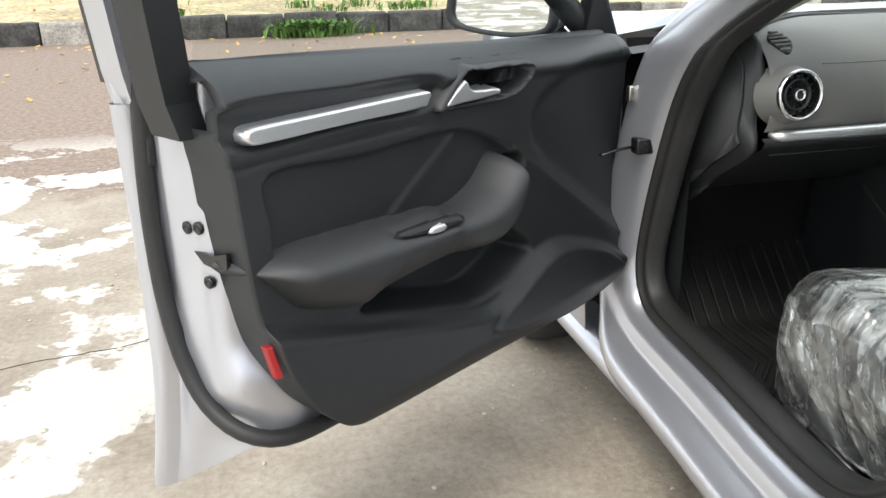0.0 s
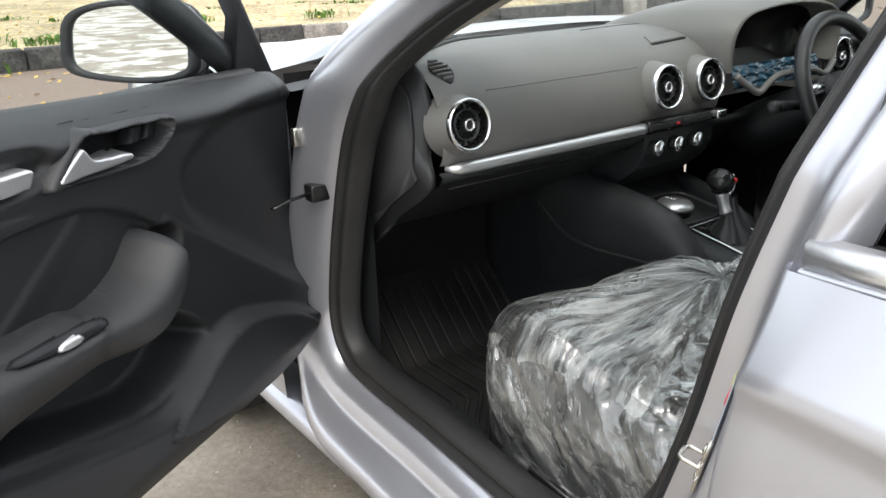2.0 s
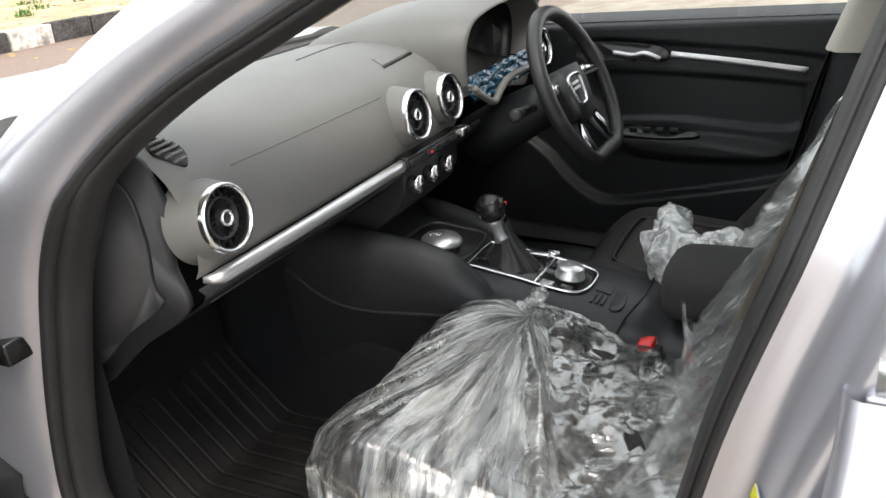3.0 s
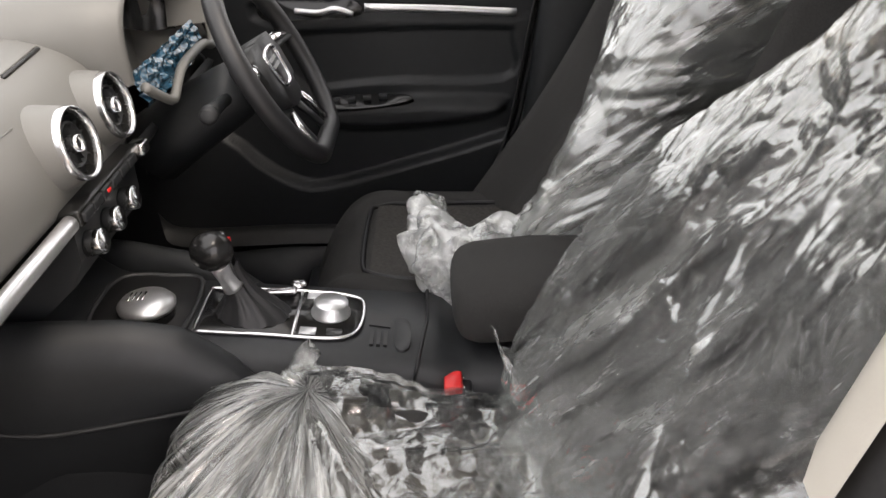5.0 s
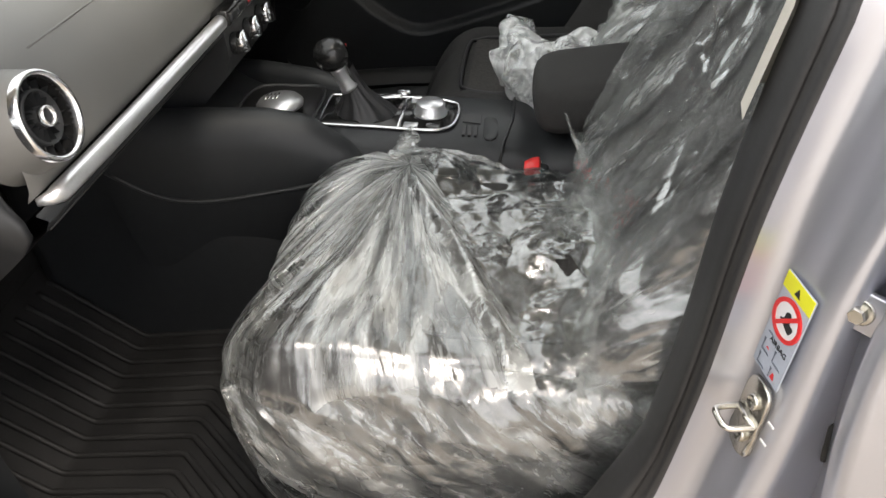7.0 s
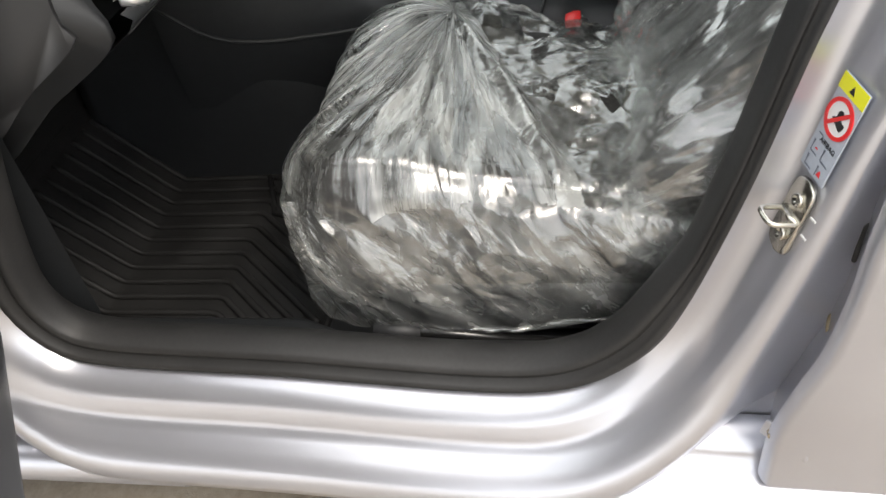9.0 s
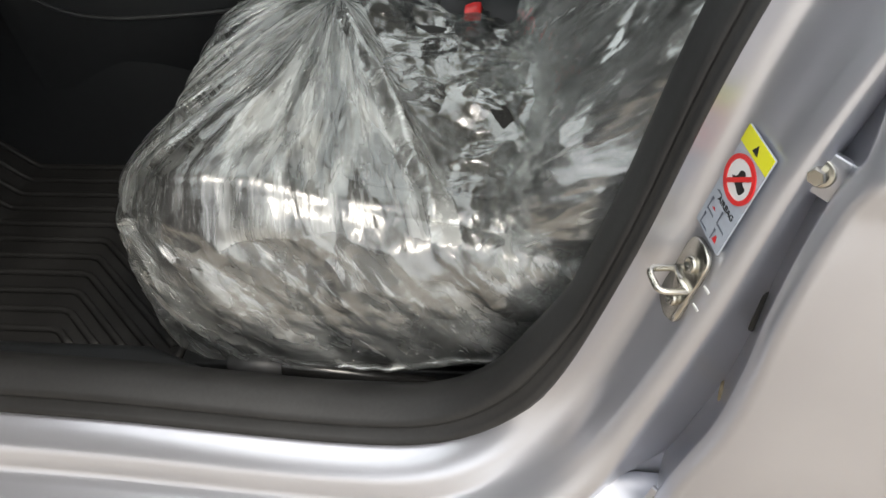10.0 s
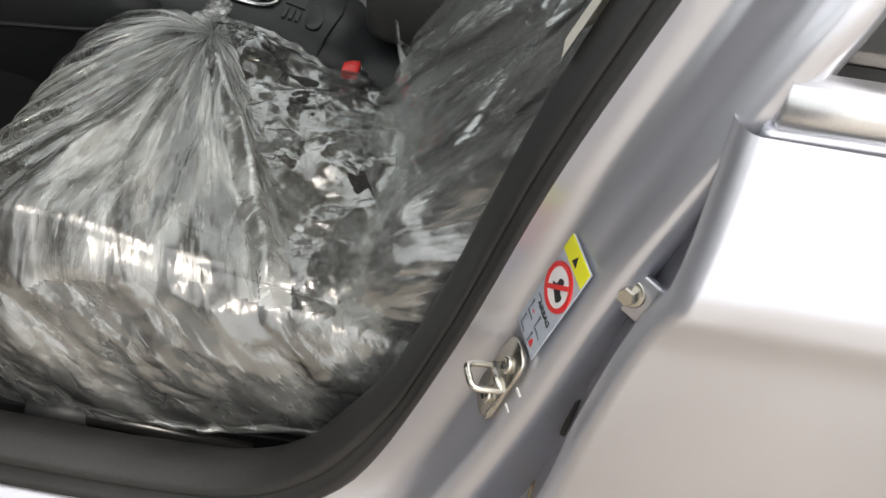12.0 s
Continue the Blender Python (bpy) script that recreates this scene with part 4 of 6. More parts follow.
for side, x0 in ((1, -0.645), (-1, 0.705)):
    cap = smooth_line([(0.205, 0.985), (0.172, 0.94), (0.165, 0.88), (0.178, 0.82), (0.160, 0.785), (0.175, 0.755), (0.27, 0.695), (0.42, 0.60), (0.46, 0.80), (0.42, 0.98), (0.30, 1.0)], 60, True)
    part("end_cap", slab(cap, 0.014, lambda y, z, c, x0=x0, side=side: (x0 + side * c, y, z), bevel=0.003), TRIM, dash, "black dash end cap")
    fuse = smooth_line([(0.235, 0.95), (0.205, 0.88), (0.21, 0.80), (0.20, 0.775), (0.28, 0.72), (0.40, 0.64), (0.43, 0.80), (0.38, 0.96)], 50, True)
    part("fuse_cover", slab(fuse, 0.006, lambda y, z, c, x0=x0, side=side: (x0 - side * c, y, z), bevel=0.002), TRIM_SOFT, dash)
# seam between pad and windscreen ledge
part("pad_seam", tube([(x, y, pad_z(x, y) + 0.002) for x, y in smooth_line([(-0.615, 0.235), (-0.50, 0.325), (-0.30, 0.445), (-0.05, 0.53), (0.25, 0.56), (0.5, 0.53), (0.66, 0.45)], 60)], 0.0045, 8), INK, dash)
part("airbag_seam", tube([(x, 0.152, pad_z(x, 0.152) + 0.0002) for x in np.linspace(-0.52, -0.11, 12)], 0.0012, 6), DASH, dash)
# slots of the folding screen and of the airbag
for pts in ([(-0.02, 0.193), (0.10, 0.200), (0.105, 0.225), (-0.015, 0.218)],):
    part("screen_lid", slab(pts, 0.004, lambda x, y, c: (x, y, pad_z(x, y) + c - 0.001), bevel=0.001), DASH, dash, flat=True)
part("screen_slot", tube([(-0.022, 0.190, pad_z(-0.022, 0.190) + 0.001), (0.04, 0.1935, pad_z(0.04, 0.1935) + 0.001), (0.10, 0.197, pad_z(0.10, 0.197) + 0.001)], 0.003, 6), INK, dash)
part("screen_edge", tube([(x, y, pad_z(x, y)) for x, y in smooth_line([(-0.10, 0.33), (0.06, 0.345), (0.13, 0.30), (0.13, 0.23)], 24)], 0.0016, 6), TRIM, dash)
# demister grille at the end
grille = part("demister_grille", slab(smooth_line([(-0.612, 0.196), (-0.606, 0.182), (-0.590, 0.166), (-0.574, 0.174), (-0.568, 0.190), (-0.574, 0.206), (-0.590, 0.224), (-0.606, 0.210)], 40, True), 0.004, lambda x, y, c: (x, y, pad_z(x, y) + c)), INK, dash, "black demister grille")
for k in range(6):
    y = 0.172 + 0.0092 * k
    w = 0.022 - 0.014 * abs(k - 2.4) / 3.0
    part("slat", tube([(-0.590 - w, y, pad_z(-0.590 - w, y) + 0.0045), (-0.590 + w, y, pad_z(-0.590 + w, y) + 0.0045)], 0.0024, 6), DASH, grille)
# long strip
strip_pts = smooth_line([(-0.622, 0.146, 0.806), (-0.610, 0.136, 0.804), (-0.58, 0.131, 0.804), (-0.40, 0.126, 0.806), (-0.11, 0.124, 0.808)], 40)
part("decor_strip", tube(strip_pts, [0.004, 0.0075] + [0.0105] * 38, 14, flatten=1.1), ALU, dash, "brushed aluminium decor strip")


def vent(x, y, z, r=0.047):
    axis = Vector((0, -1, 0.14)).normalized()
    v = part("air_vent", lathe([(r * 1.30, -0.055), (r * 1.16, -0.030), (r * 1.06, -0.012), (r * 1.0, -0.004)], (x, y, z), axis, 40, caps=False), DASH, dash, "round air vent")
    part("ring", lathe([(r * 1.0, -0.008), (r * 1.01, 0.002), (r * 0.975, 0.006), (r * 0.91, 0.006), (r * 0.87, 0.001), (r * 0.86, -0.012)], (x, y, z), axis, 48, caps=False), CHROME, v, "satin chrome ring")
    part("barrel", lathe([(r * 0.87, -0.002), (r * 0.82, -0.030), (r * 0.4, -0.036), (0.0, -0.036)], (x, y, z), axis, 40, caps=False), BLACK_GLOSS, v)
    part("inner_ring", lathe([(r * 0.62, -0.030), (r * 0.62, -0.006), (r * 0.56, -0.004), (r * 0.54, -0.026)], (x, y, z), axis, 36, caps=False), TRIM, v)
    hub = part("hub", lathe([(r * 0.30, -0.03), (r * 0.24, -0.004), (r * 0.20, 0.000), (r * 0.10, -0.004), (0.0, -0.004)], (x, y, z), axis, 24), TRIM, v, "black turning knob")
    part("hub_ring", lathe([(r * 0.235, -0.005), (r * 0.23, 0.003), (r * 0.19, 0.004), (r * 0.16, 0.000), (r * 0.15, -0.004)], (x, y, z), axis, 28, caps=False), CHROME, hub, "chrome ring")
    q = Vector((0, 0, 1)).rotation_difference(axis)
    for k in range(16):
        a = 2 * math.pi * k / 16
        d0, d1 = q @ Vector((math.cos(a), math.sin(a), 0)), q @ Vector((math.cos(a + 0.12), math.sin(a + 0.12), 0))
        c = Vector((x, y, z)) - axis * 0.016
        part("vane", loft([[c + d0 * r * 0.26, c + d1 * r * 0.85], [c + d0 * r * 0.26 + axis * 0.010, c + d1 * r * 0.85 + axis * 0.008]]), TRIM, v, flat=True)


for x, y in ((-0.59, 0.112), (-0.057, 0.108), (0.090, 0.112), (0.640, 0.115)):
    vent(x, y, 0.886 if x < -0.5 else 0.892)
# buttons and climate knobs
bar = part("button_bar", box(-0.105, 0.125, 0.112, 0.15, 0.798, 0.822, 0.004), BLACK_GLOSS, dash, "gloss black button bar")
for k in range(6):
    x = -0.085 + 0.034 * k
    part("button", box(x - 0.015, x + 0.015, 0.108, 0.120, 0.803, 0.816, 0.002), TRIM, bar)
part("hazard_mark", box(-0.022, -0.012, 0.1065, 0.110, 0.807, 0.812, 0.001), RED, bar, "small red hazard mark")
part("bar_end", box(0.118, 0.150, 0.104, 0.13, 0.800, 0.820, 0.004), CHROME, bar)
PANEL = ((0.145, 0.800), (0.132, 0.79), (0.136, 0.745), (0.155, 0.71), (0.22, 0.66), (0.30, 0.62))
rows = [[(x, y, z) for y, z in PANEL] for x in np.linspace(-0.095, 0.140, 10)]
rows = [[(-0.0955, 0.46, z) for _, z in PANEL]] + rows + [[(0.1405, 0.46, z) for _, z in PANEL]]
panel = part("climate_panel", loft(rows), TRIM, dash, "black climate control panel", flat=True)
for x in (-0.066, 0.0, 0.066):
    part("climate_knob", lathe([(0.018, -0.002), (0.0175, 0.020), (0.016, 0.023), (0.0, 0.023)], (x, 0.134, 0.758), (0, -1, 0.1), 24), CHROME, panel, "chrome climate knob")

# instrument hood and screen
arch = [(0.150, 0.90), (0.142, 0.95), (0.150, 0.995), (0.20, 1.030), (0.36, 1.045), (0.52, 1.030), (0.575, 0.99), (0.585, 0.94), (0.575, 0.89)]
A = smooth_line(arch, 40)
rows = []
for y, k, drop in ((0.17, 0.93, 0.0), (0.105, 0.95, 0.0), (0.098, 0.985, 0.003), (0.104, 1.02, 0.005), (0.16, 1.08, 0.0), (0.26, 1.20, 0.02), (0.38, 1.30, 0.06), (0.46, 1.35, 0.10)):
    rows.append([(0.365 + (x - 0.365) * k, y - 0.03 * (z - 0.94) / 0.1 * 0.3, max(0.86, 0.90 + (z - 0.90) * k * (1 - drop * 3) - drop * 0.2)) for x, z in A])
part("instrument_hood", loft(rows), DASH, dash, "dark instrument hood")
part("instrument_well", loft([[(0.365 + (x - 0.365) * 0.94, y, z * 1.0 - 0.004) for x, z in A] for y in (0.16, 0.22)] + [[(0.365 + (x - 0.365) * 0.3, 0.225, 0.93) for x, z in A]]), BLACK_GLOSS, dash)
screen = thing("instrument_film", "crumpled bluish protective film on the instrument screen", "protective film")
rows = []
for i in range(50):
    rows.append([])
    for j in range(36):
        x, z = 0.150 + 0.34 * i / 49, 0.862 + 0.052 * j / 35
        rows[-1].append((x, 0.092 + 0.30 * (z - 0.87) + 0.006 * noise.noise(Vector((x * 40, z * 90, 0))) + 0.004 * noise.noise(Vector((x * 120, z * 150, 3))), z))
part("film", loft(rows), BLUE_FILM, screen)
part("well_lip", tube(smooth_line([(0.150, 0.088, 0.895), (0.180, 0.082, 0.872), (0.225, 0.078, 0.850), (0.255, 0.076, 0.866), (0.30, 0.074, 0.884), (0.42, 0.074, 0.884), (0.50, 0.080, 0.865), (0.56, 0.095, 0.89)], 50), 0.008, 8), DASH, dash)

# ---- steering wheel ----
TILT = Vector((0, -0.915, 0.40)).normalized()
HUB = Vector((0.365, -0.035, 0.840))
steer = thing("steering_wheel", "black leather steering wheel with chrome emblem ring", "steering wheel")
qs = Vector((0, 0, 1)).rotation_difference(TILT)
# in the wheel's plane: first axis to the right, second up
RIGHT = Vector((1, 0, 0))
UP = TILT.cross(RIGHT)
UP = UP if UP.z > 0 else -UP


def on_wheel(a, b, c):
    return HUB + RIGHT * a + UP * b + TILT * c


part("rim", tube([on_wheel(0.172 * math.cos(t), 0.172 * math.sin(t) if math.sin(t) > -0.9 else -0.155 - 0.0 * t, 0.028) for t in np.linspace(0, 2 * math.pi, 72, endpoint=False)], 0.0165, 16, closed=True), LEATHER, steer, "black leather rim")
part("airbag_cover", slab(smooth_line([(-0.075, 0.045), (0.075, 0.045), (0.082, 0.0), (0.06, -0.055), (0.0, -0.075), (-0.06, -0.055), (-0.082, 0.0)], 50, True), 0.045, lambda a, b, c: on_wheel(a, b, c - 0.02), bevel=0.014, seg=3), TRIM_SOFT, steer, "padded horn cover")
for pts in (((0.06, 0.02, 0.0), (0.12, 0.015, 0.014), (0.165, 0.01, 0.026)), ((-0.06, 0.02, 0.0), (-0.12, 0.015, 0.014), (-0.165, 0.01, 0.026)), ((0.03, -0.05, 0.0), (0.045, -0.11, 0.014), (0.05, -0.158, 0.026)), ((-0.03, -0.05, 0.0), (-0.045, -0.11, 0.014), (-0.05, -0.158, 0.026))):
    part("spoke", tube([on_wheel(*p) for p in pts], [0.020, 0.014, 0.012], 10, flatten=0.5), TRIM, steer)
for sx in (-1, 1):
    part("thumb_trim", tube([on_wheel(sx * 0.055, -0.075, 0.018), on_wheel(sx * 0.07, -0.10, 0.022), on_wheel(sx * 0.072, -0.135, 0.028)], 0.006, 8), CHROME, steer, "chrome spoke trim")
    part("button_pod", tube([on_wheel(sx * 0.085, 0.028, 0.014), on_wheel(sx * 0.115, 0.026, 0.020), on_wheel(sx * 0.135, 0.022, 0.024)], 0.012, 10, flatten=0.6), CHROME, steer)
em = [(-0.032, 0.026), (0.032, 0.026), (0.033, -0.002), (0.020, -0.034), (-0.020, -0.034), (-0.033, -0.002)]
E = smooth_line(em, 48, True)
part("emblem_ring", tube([on_wheel(a, b, 0.027) for a, b in E], 0.0045, 8, closed=True), CHROME, steer, "chrome emblem frame")
part("emblem_field", slab([(a * 0.9, b * 0.9) for a, b in E], 0.002, lambda a, b, c: on_wheel(a, b, 0.0245 + c)), TRIM, steer)
for dz in (0.008, -0.004):
    part("emblem_mark", slab([(-0.020, dz), (0.020, dz), (0.020, dz + 0.006), (-0.020, dz + 0.006)], 0.0015, lambda a, b, c: on_wheel(a, b, 0.027 + c)), ALU, steer, flat=True)
col = thing("steering_column", "black steering column shroud with stalks", "steering column")
part("shroud", tube([HUB - TILT * 0.02, HUB - TILT * 0.07 + Vector((0, 0, -0.005)), HUB - TILT * 0.16 + Vector((0, 0, -0.01)), HUB - TILT * 0.24 + Vector((0, 0, -0.02))], [0.055, 0.066, 0.075, 0.08], 20, flatten=0.8), TRIM, col)
for sx in (-1, 1):
    b = HUB - TILT * 0.06
    part("stalk", tube([b + RIGHT * sx * 0.05, b + RIGHT * sx * 0.10 + UP * 0.006, b + RIGHT * sx * 0.15 + UP * 0.01], [0.010, 0.011, 0.014], 10), TRIM, col)
    part("stalk_tip", lathe([(0.0145, 0.0), (0.0145, 0.016), (0.010, 0.019), (0.0, 0.019)], b + RIGHT * sx * 0.15 + UP * 0.01, RIGHT * sx, 14), TRIM_SOFT, col)

# ---- centre console ----
console = thing("centre_console", "black centre console with gear lever and controls", "console")


def top_z(y):
    return 0.575 + 0.18 * y


rows = []
for y in np.linspace(0.60, -0.62, 60):
    z = top_z(y) if y > -0.30 else top_z(-0.30) - 0.02 * ease(float((-0.30 - y) / 0.03))
    z += 0.10 * float(ease((y - 0.18) / 0.20)) - 0.18 * max(0, y - 0.30)
    w0, w1 = -0.088 - 0.055 * float(ease((y - 0.0) / 0.25)), 0.140 + 0.03 * float(ease((y - 0.1) / 0.2))
    zl = z - 0.012
    rows.append([(w0 - 0.02, y, 0.225), (w0 - 0.016, y, 0.40), (w0 - 0.006, y, zl - 0.055), (w0, y, zl - 0.03), (w0 + 0.010, y, zl - 0.004), (w0 + 0.028, y, z), (0.03, y, z + 0.002), (w1 - 0.028, y, z), (w1 - 0.010, y, zl - 0.004), (w1, y, zl - 0.03), (w1 + 0.01, y, 0.40), (w1 + 0.012, y, 0.225)])
part("body", loft(rows, caps=True), TRIM, console, "black moulded console body")
# padded knee panels that rise on both sides of the cup holder
KNEE_Y, KNEE_Z, KNEE_X = (-0.09, -0.05, -0.02, 0.035, 0.10, 0.20, 0.36), (0.485, 0.535, 0.580, 0.632, 0.657, 0.678, 0.700), (-0.108, -0.106, -0.102, -0.102, -0.112, -0.130, -0.150)
for flip, sink in ((1, 0.0), (-1, 0.045)):
    rows = []
    for y in np.linspace(0.38, -0.088, 44):
        z, x = float(np.interp(y, KNEE_Y, KNEE_Z)) - sink, float(np.interp(y, KNEE_Y, KNEE_X))
        bed = top_z(y) - 0.02
        swell = 0.016 * float(ease((y + 0.09) / 0.16))
        sect = [(x - 0.012, 0.40), (x - 0.016 - swell * 0.6, 0.47), (x - 0.018 - swell, min(0.535, z - 0.03)), (x - 0.020 - swell, z - 0.055 * min(1, (z - 0.45) / 0.12)), (x - 0.014 - swell * 0.6, z - 0.018), (x, z - 0.002), (x + 0.012, z), (x + 0.022, z - 0.008), (x + 0.030, min(z - 0.02, bed + 0.03)), (x + 0.034, bed - 0.01)]
        rows.append([((a if flip > 0 else 0.06 - a), y, b) for a, b in sect])
    part("knee_panel", loft(rows), TRIM, console, "black padded knee panel")
part("carpet_seam", tube(smooth_line([(-0.186, 0.37, 0.610), (-0.178, 0.30, 0.552), (-0.168, 0.22, 0.529), (-0.148, 0.10, 0.525), (-0.132, -0.05, 0.528), (-0.112, -0.2, 0.50)], 24), 0.0035, 6), TRIM_SOFT, console)


def on_console(a, b, c):
    """a across, b along the car, c above the console's top."""
    return (a, b - 0.18 * c, top_z(b) + c)


FRAME = smooth_line([(-0.036, 0.038), (-0.034, -0.05), (-0.036, -0.135), (-0.026, -0.172), (0.0, -0.186), (0.055, -0.188), (0.078, -0.176), (0.088, -0.13), (0.088, -0.05), (0.082, 0.036), (0.075, 0.046), (0.02, 0.047), (-0.030, 0.046)], 90, True)
part("selector_bed", slab([(a * 0.985, b) for a, b in FRAME], 0.004, lambda a, b, c: on_console(a, b, c)), BLACK_GLOSS, console)
part("chrome_frame", tube([on_console(a, b, 0.005) for a, b in FRAME], 0.0030, 8, closed=True), CHROME, console, "chrome selector frame")
part("chrome_divider", tube([on_console(-0.034, -0.092, 0.005), on_console(0.086, -0.092, 0.005)], 0.0030, 8), CHROME, console)
part("gear_scale", box(0.070, 0.086, -0.085, 0.030, 0.566, 0.577, 0.003), CHROME, console, "bright gear scale bar")
boot = part("gear_boot", loft([[on_console(0.022 + (a - 0.022) * k, -0.028 + (b + 0.028) * k + dy, h + 0.004 * math.sin(9 * t)) for t, (a, b) in ((2 * math.pi * i / 40, (0.022 + 0.045 * math.cos(2 * math.pi * i / 40), -0.028 + 0.055 * math.sin(2 * math.pi * i / 40))) for i in range(40))] for k, h, dy in ((1.0, 0.004, 0.0), (0.86, 0.014, 0.002), (0.62, 0.028, 0.008), (0.42, 0.045, 0.018), (0.34, 0.062, 0.026), (0.31, 0.078, 0.033), (0.29, 0.090, 0.036))], around=True), LEATHER, console, "creased black leather gear boot")
lever = part("gear_lever", tube(smooth_line([(0.012, -0.012, 0.628), (0.006, -0.006, 0.650), (0.003, -0.002, 0.672)], 10), [0.016, 0.0145, 0.0135, 0.0125, 0.012, 0.012, 0.0125, 0.013, 0.014, 0.015], 16), ALU, console, "satin metal gear lever neck")
bm = bmesh.new()
bmesh.ops.create_uvsphere(bm, u_segments=28, v_segments=18, radius=0.0285)
for v in bm.verts:
    v.co = Vector((v.co.x * 0.93, v.co.y * 1.08, v.co.z * 1.02)) + Vector((0.0, 0.002, 0.695))
part("gear_knob", bm, BLACK_GLOSS, lever, "gloss black gear knob")
part("knob_trim", tube(smooth_line([(0.024, -0.008, 0.708), (0.030, -0.010, 0.694), (0.022, -0.014, 0.678), (0.014, -0.012, 0.668)], 14), 0.0055, 8), CHROME, lever)
part("knob_badge", box(0.020, 0.030, -0.020, -0.010, 0.693, 0.701, 0.001), RED, lever)
dial = part("control_dial", lathe([(0.030, 0.0), (0.030, 0.004), (0.026, 0.006), (0.026, 0.020), (0.024, 0.022), (0.0, 0.0225)], on_console(0.034, -0.140, 0.003), (0, -0.18, 1), 40), ALU, console, "round aluminium control dial")
for a, b in ((-0.018, -0.112), (-0.018, -0.150), (0.078, -0.112), (0.076, -0.150)):
    part("menu_key", slab([(a - 0.009, b - 0.012), (a + 0.009, b - 0.012), (a + 0.009, b + 0.012), (a - 0.009, b + 0.012)], 0.006, on_console, bevel=0.0015), ALU if b > -0.12 else BLACK_GLOSS, console)
part("start_button", lathe([(0.013, 0.0), (0.013, 0.008), (0.010, 0.010), (0.0, 0.010)], on_console(0.108, -0.082, 0.0), (0, -0.18, 1), 24), CHROME, console, "chrome volume knob")
part("slot", slab([(0.008, -0.199), (0.042, -0.199), (0.038, -0.230), (0.004, -0.230)], 0.004, on_console), INK, console, flat=True)
for k in range(3):
    part("slot_rib", slab([(-0.042, -0.202 - 0.010 * k), (-0.006, -0.202 - 0.010 * k), (-0.006, -0.207 - 0.010 * k), (-0.042, -0.207 - 0.010 * k)], 0.0045, on_console), INK, console, flat=True)
part("brake_switch", slab(smooth_line([(-0.046, -0.240), (0.020, -0.236), (0.032, -0.244), (0.020, -0.258), (-0.042, -0.260)], 24, True), 0.0045, on_console, bevel=0.0015), TRIM_SOFT, console, "parking brake switch")
part("lid_gap", tube([on_console(-0.085, -0.268, -0.03), on_console(-0.07, -0.272, 0.001), on_console(0.03, -0.284, 0.002), on_console(0.12, -0.284, 0.001)], 0.0028, 6), INK, console)
rows = []
for y, k in ((-0.326, 0.42), (-0.329, 0.62), (-0.335, 0.80), (-0.345, 0.91), (-0.362, 0.98), (-0.39, 1.0), (-0.50, 1.0), (-0.62, 1.0), (-0.648, 0.92), (-0.655, 0.7)):
    rows.append([(0.040 + 0.098 * k * math.copysign(abs(math.cos(a)) ** 0.62, math.cos(a)), y, 0.566 + 0.053 * k * math.copysign(abs(math.sin(a)) ** 0.62, math.sin(a))) for a in np.linspace(0, 2 * math.pi, 32, endpoint=False)])
part("armrest", loft(rows, around=True, caps=True), FABRIC, console, "padded dark armrest lid")
# cup holder with a silver-lidded ashtray pot
well = smooth_line([(-0.045, 0.065), (0.10, 0.065), (0.112, 0.12), (0.10, 0.185), (0.03, 0.20), (-0.05, 0.185), (-0.062, 0.12)], 50, True)
part("cup_well", slab(well, 0.004, on_console), INK, console)
part("well_rim", tube([on_console(a, b, 0.004) for a, b in well], 0.004, 8, closed=True), TRIM_SOFT, console)
pot = thing("ashtray_pot", "round black ashtray pot with a silver lid", "ashtray")
part("pot", lathe([(0.036, -0.03), (0.038, 0.012), (0.040, 0.016), (0.040, 0.020)], (0.0, 0.118, 0.596), (0, -0.1, 1), 32), BLACK_GLOSS, pot)
part("lid", lathe([(0.041, 0.018), (0.042, 0.024), (0.036, 0.031), (0.020, 0.036), (0.0, 0.037)], (0.0, 0.118, 0.596), (0, -0.1, 1), 32), ALU, pot, "brushed silver lid")
for k in range(4):
    part("lid_rib", tube([(-0.010, 0.128 + 0.007 * k - 0.012, 0.632), (0.012, 0.128 + 0.007 * k - 0.012, 0.632)], 0.002, 6), CHROME, pot)
buckle = thing("seat_belt_buckle", "black seat belt buckle with red release button", "seat belt buckle")
part("body", box(-0.105, -0.072, -0.345, -0.315, 0.40, 0.490, 0.005), TRIM, buckle)
part("button", box(-0.104, -0.066, -0.332, -0.306, 0.486, 0.501, 0.003), RED, buckle, "red release button")
for dx in (-0.012, 0.010):
    part("rivet", lathe([(0.0025, 0), (0.0025, 0.002), (0, 0.002)], (-0.085 + dx, -0.333, 0.493), (0, -1, 0), 8), CHROME, buckle)

# ---- far side door, closed ----
far = part("driver_door", loft([[(side_x(z) * -1.0, y, z) for z in np.linspace(0.25, 0.93, 14)] for y in np.linspace(0.52, -0.60, 16)]), PAINT, car, "closed driver's door")
FU = lambda y, z, n: (0.745 - n, y, z)
FAR_ARM = smooth_line([(0.06, 0.745), (0.015, 0.720), (-0.02, 0.690), (-0.051, 0.664), (-0.095, 0.650), (-0.266, 0.642), (-0.452, 0.619), (-0.47, 0.60), (-0.416, 0.572), (-0.211, 0.570), (-0.08, 0.586), (-0.03, 0.625), (0.02, 0.690), (0.07, 0.725)], 80, True)
ys, zs = np.linspace(0.52, -0.575, 170), np.linspace(0.30, 0.945, 110)
Y, Z = np.meshgrid(ys, zs, indexing="ij")
n = 0.035 * ease((signed(FAR_ARM, Y, Z) + 0.006) / 0.03)
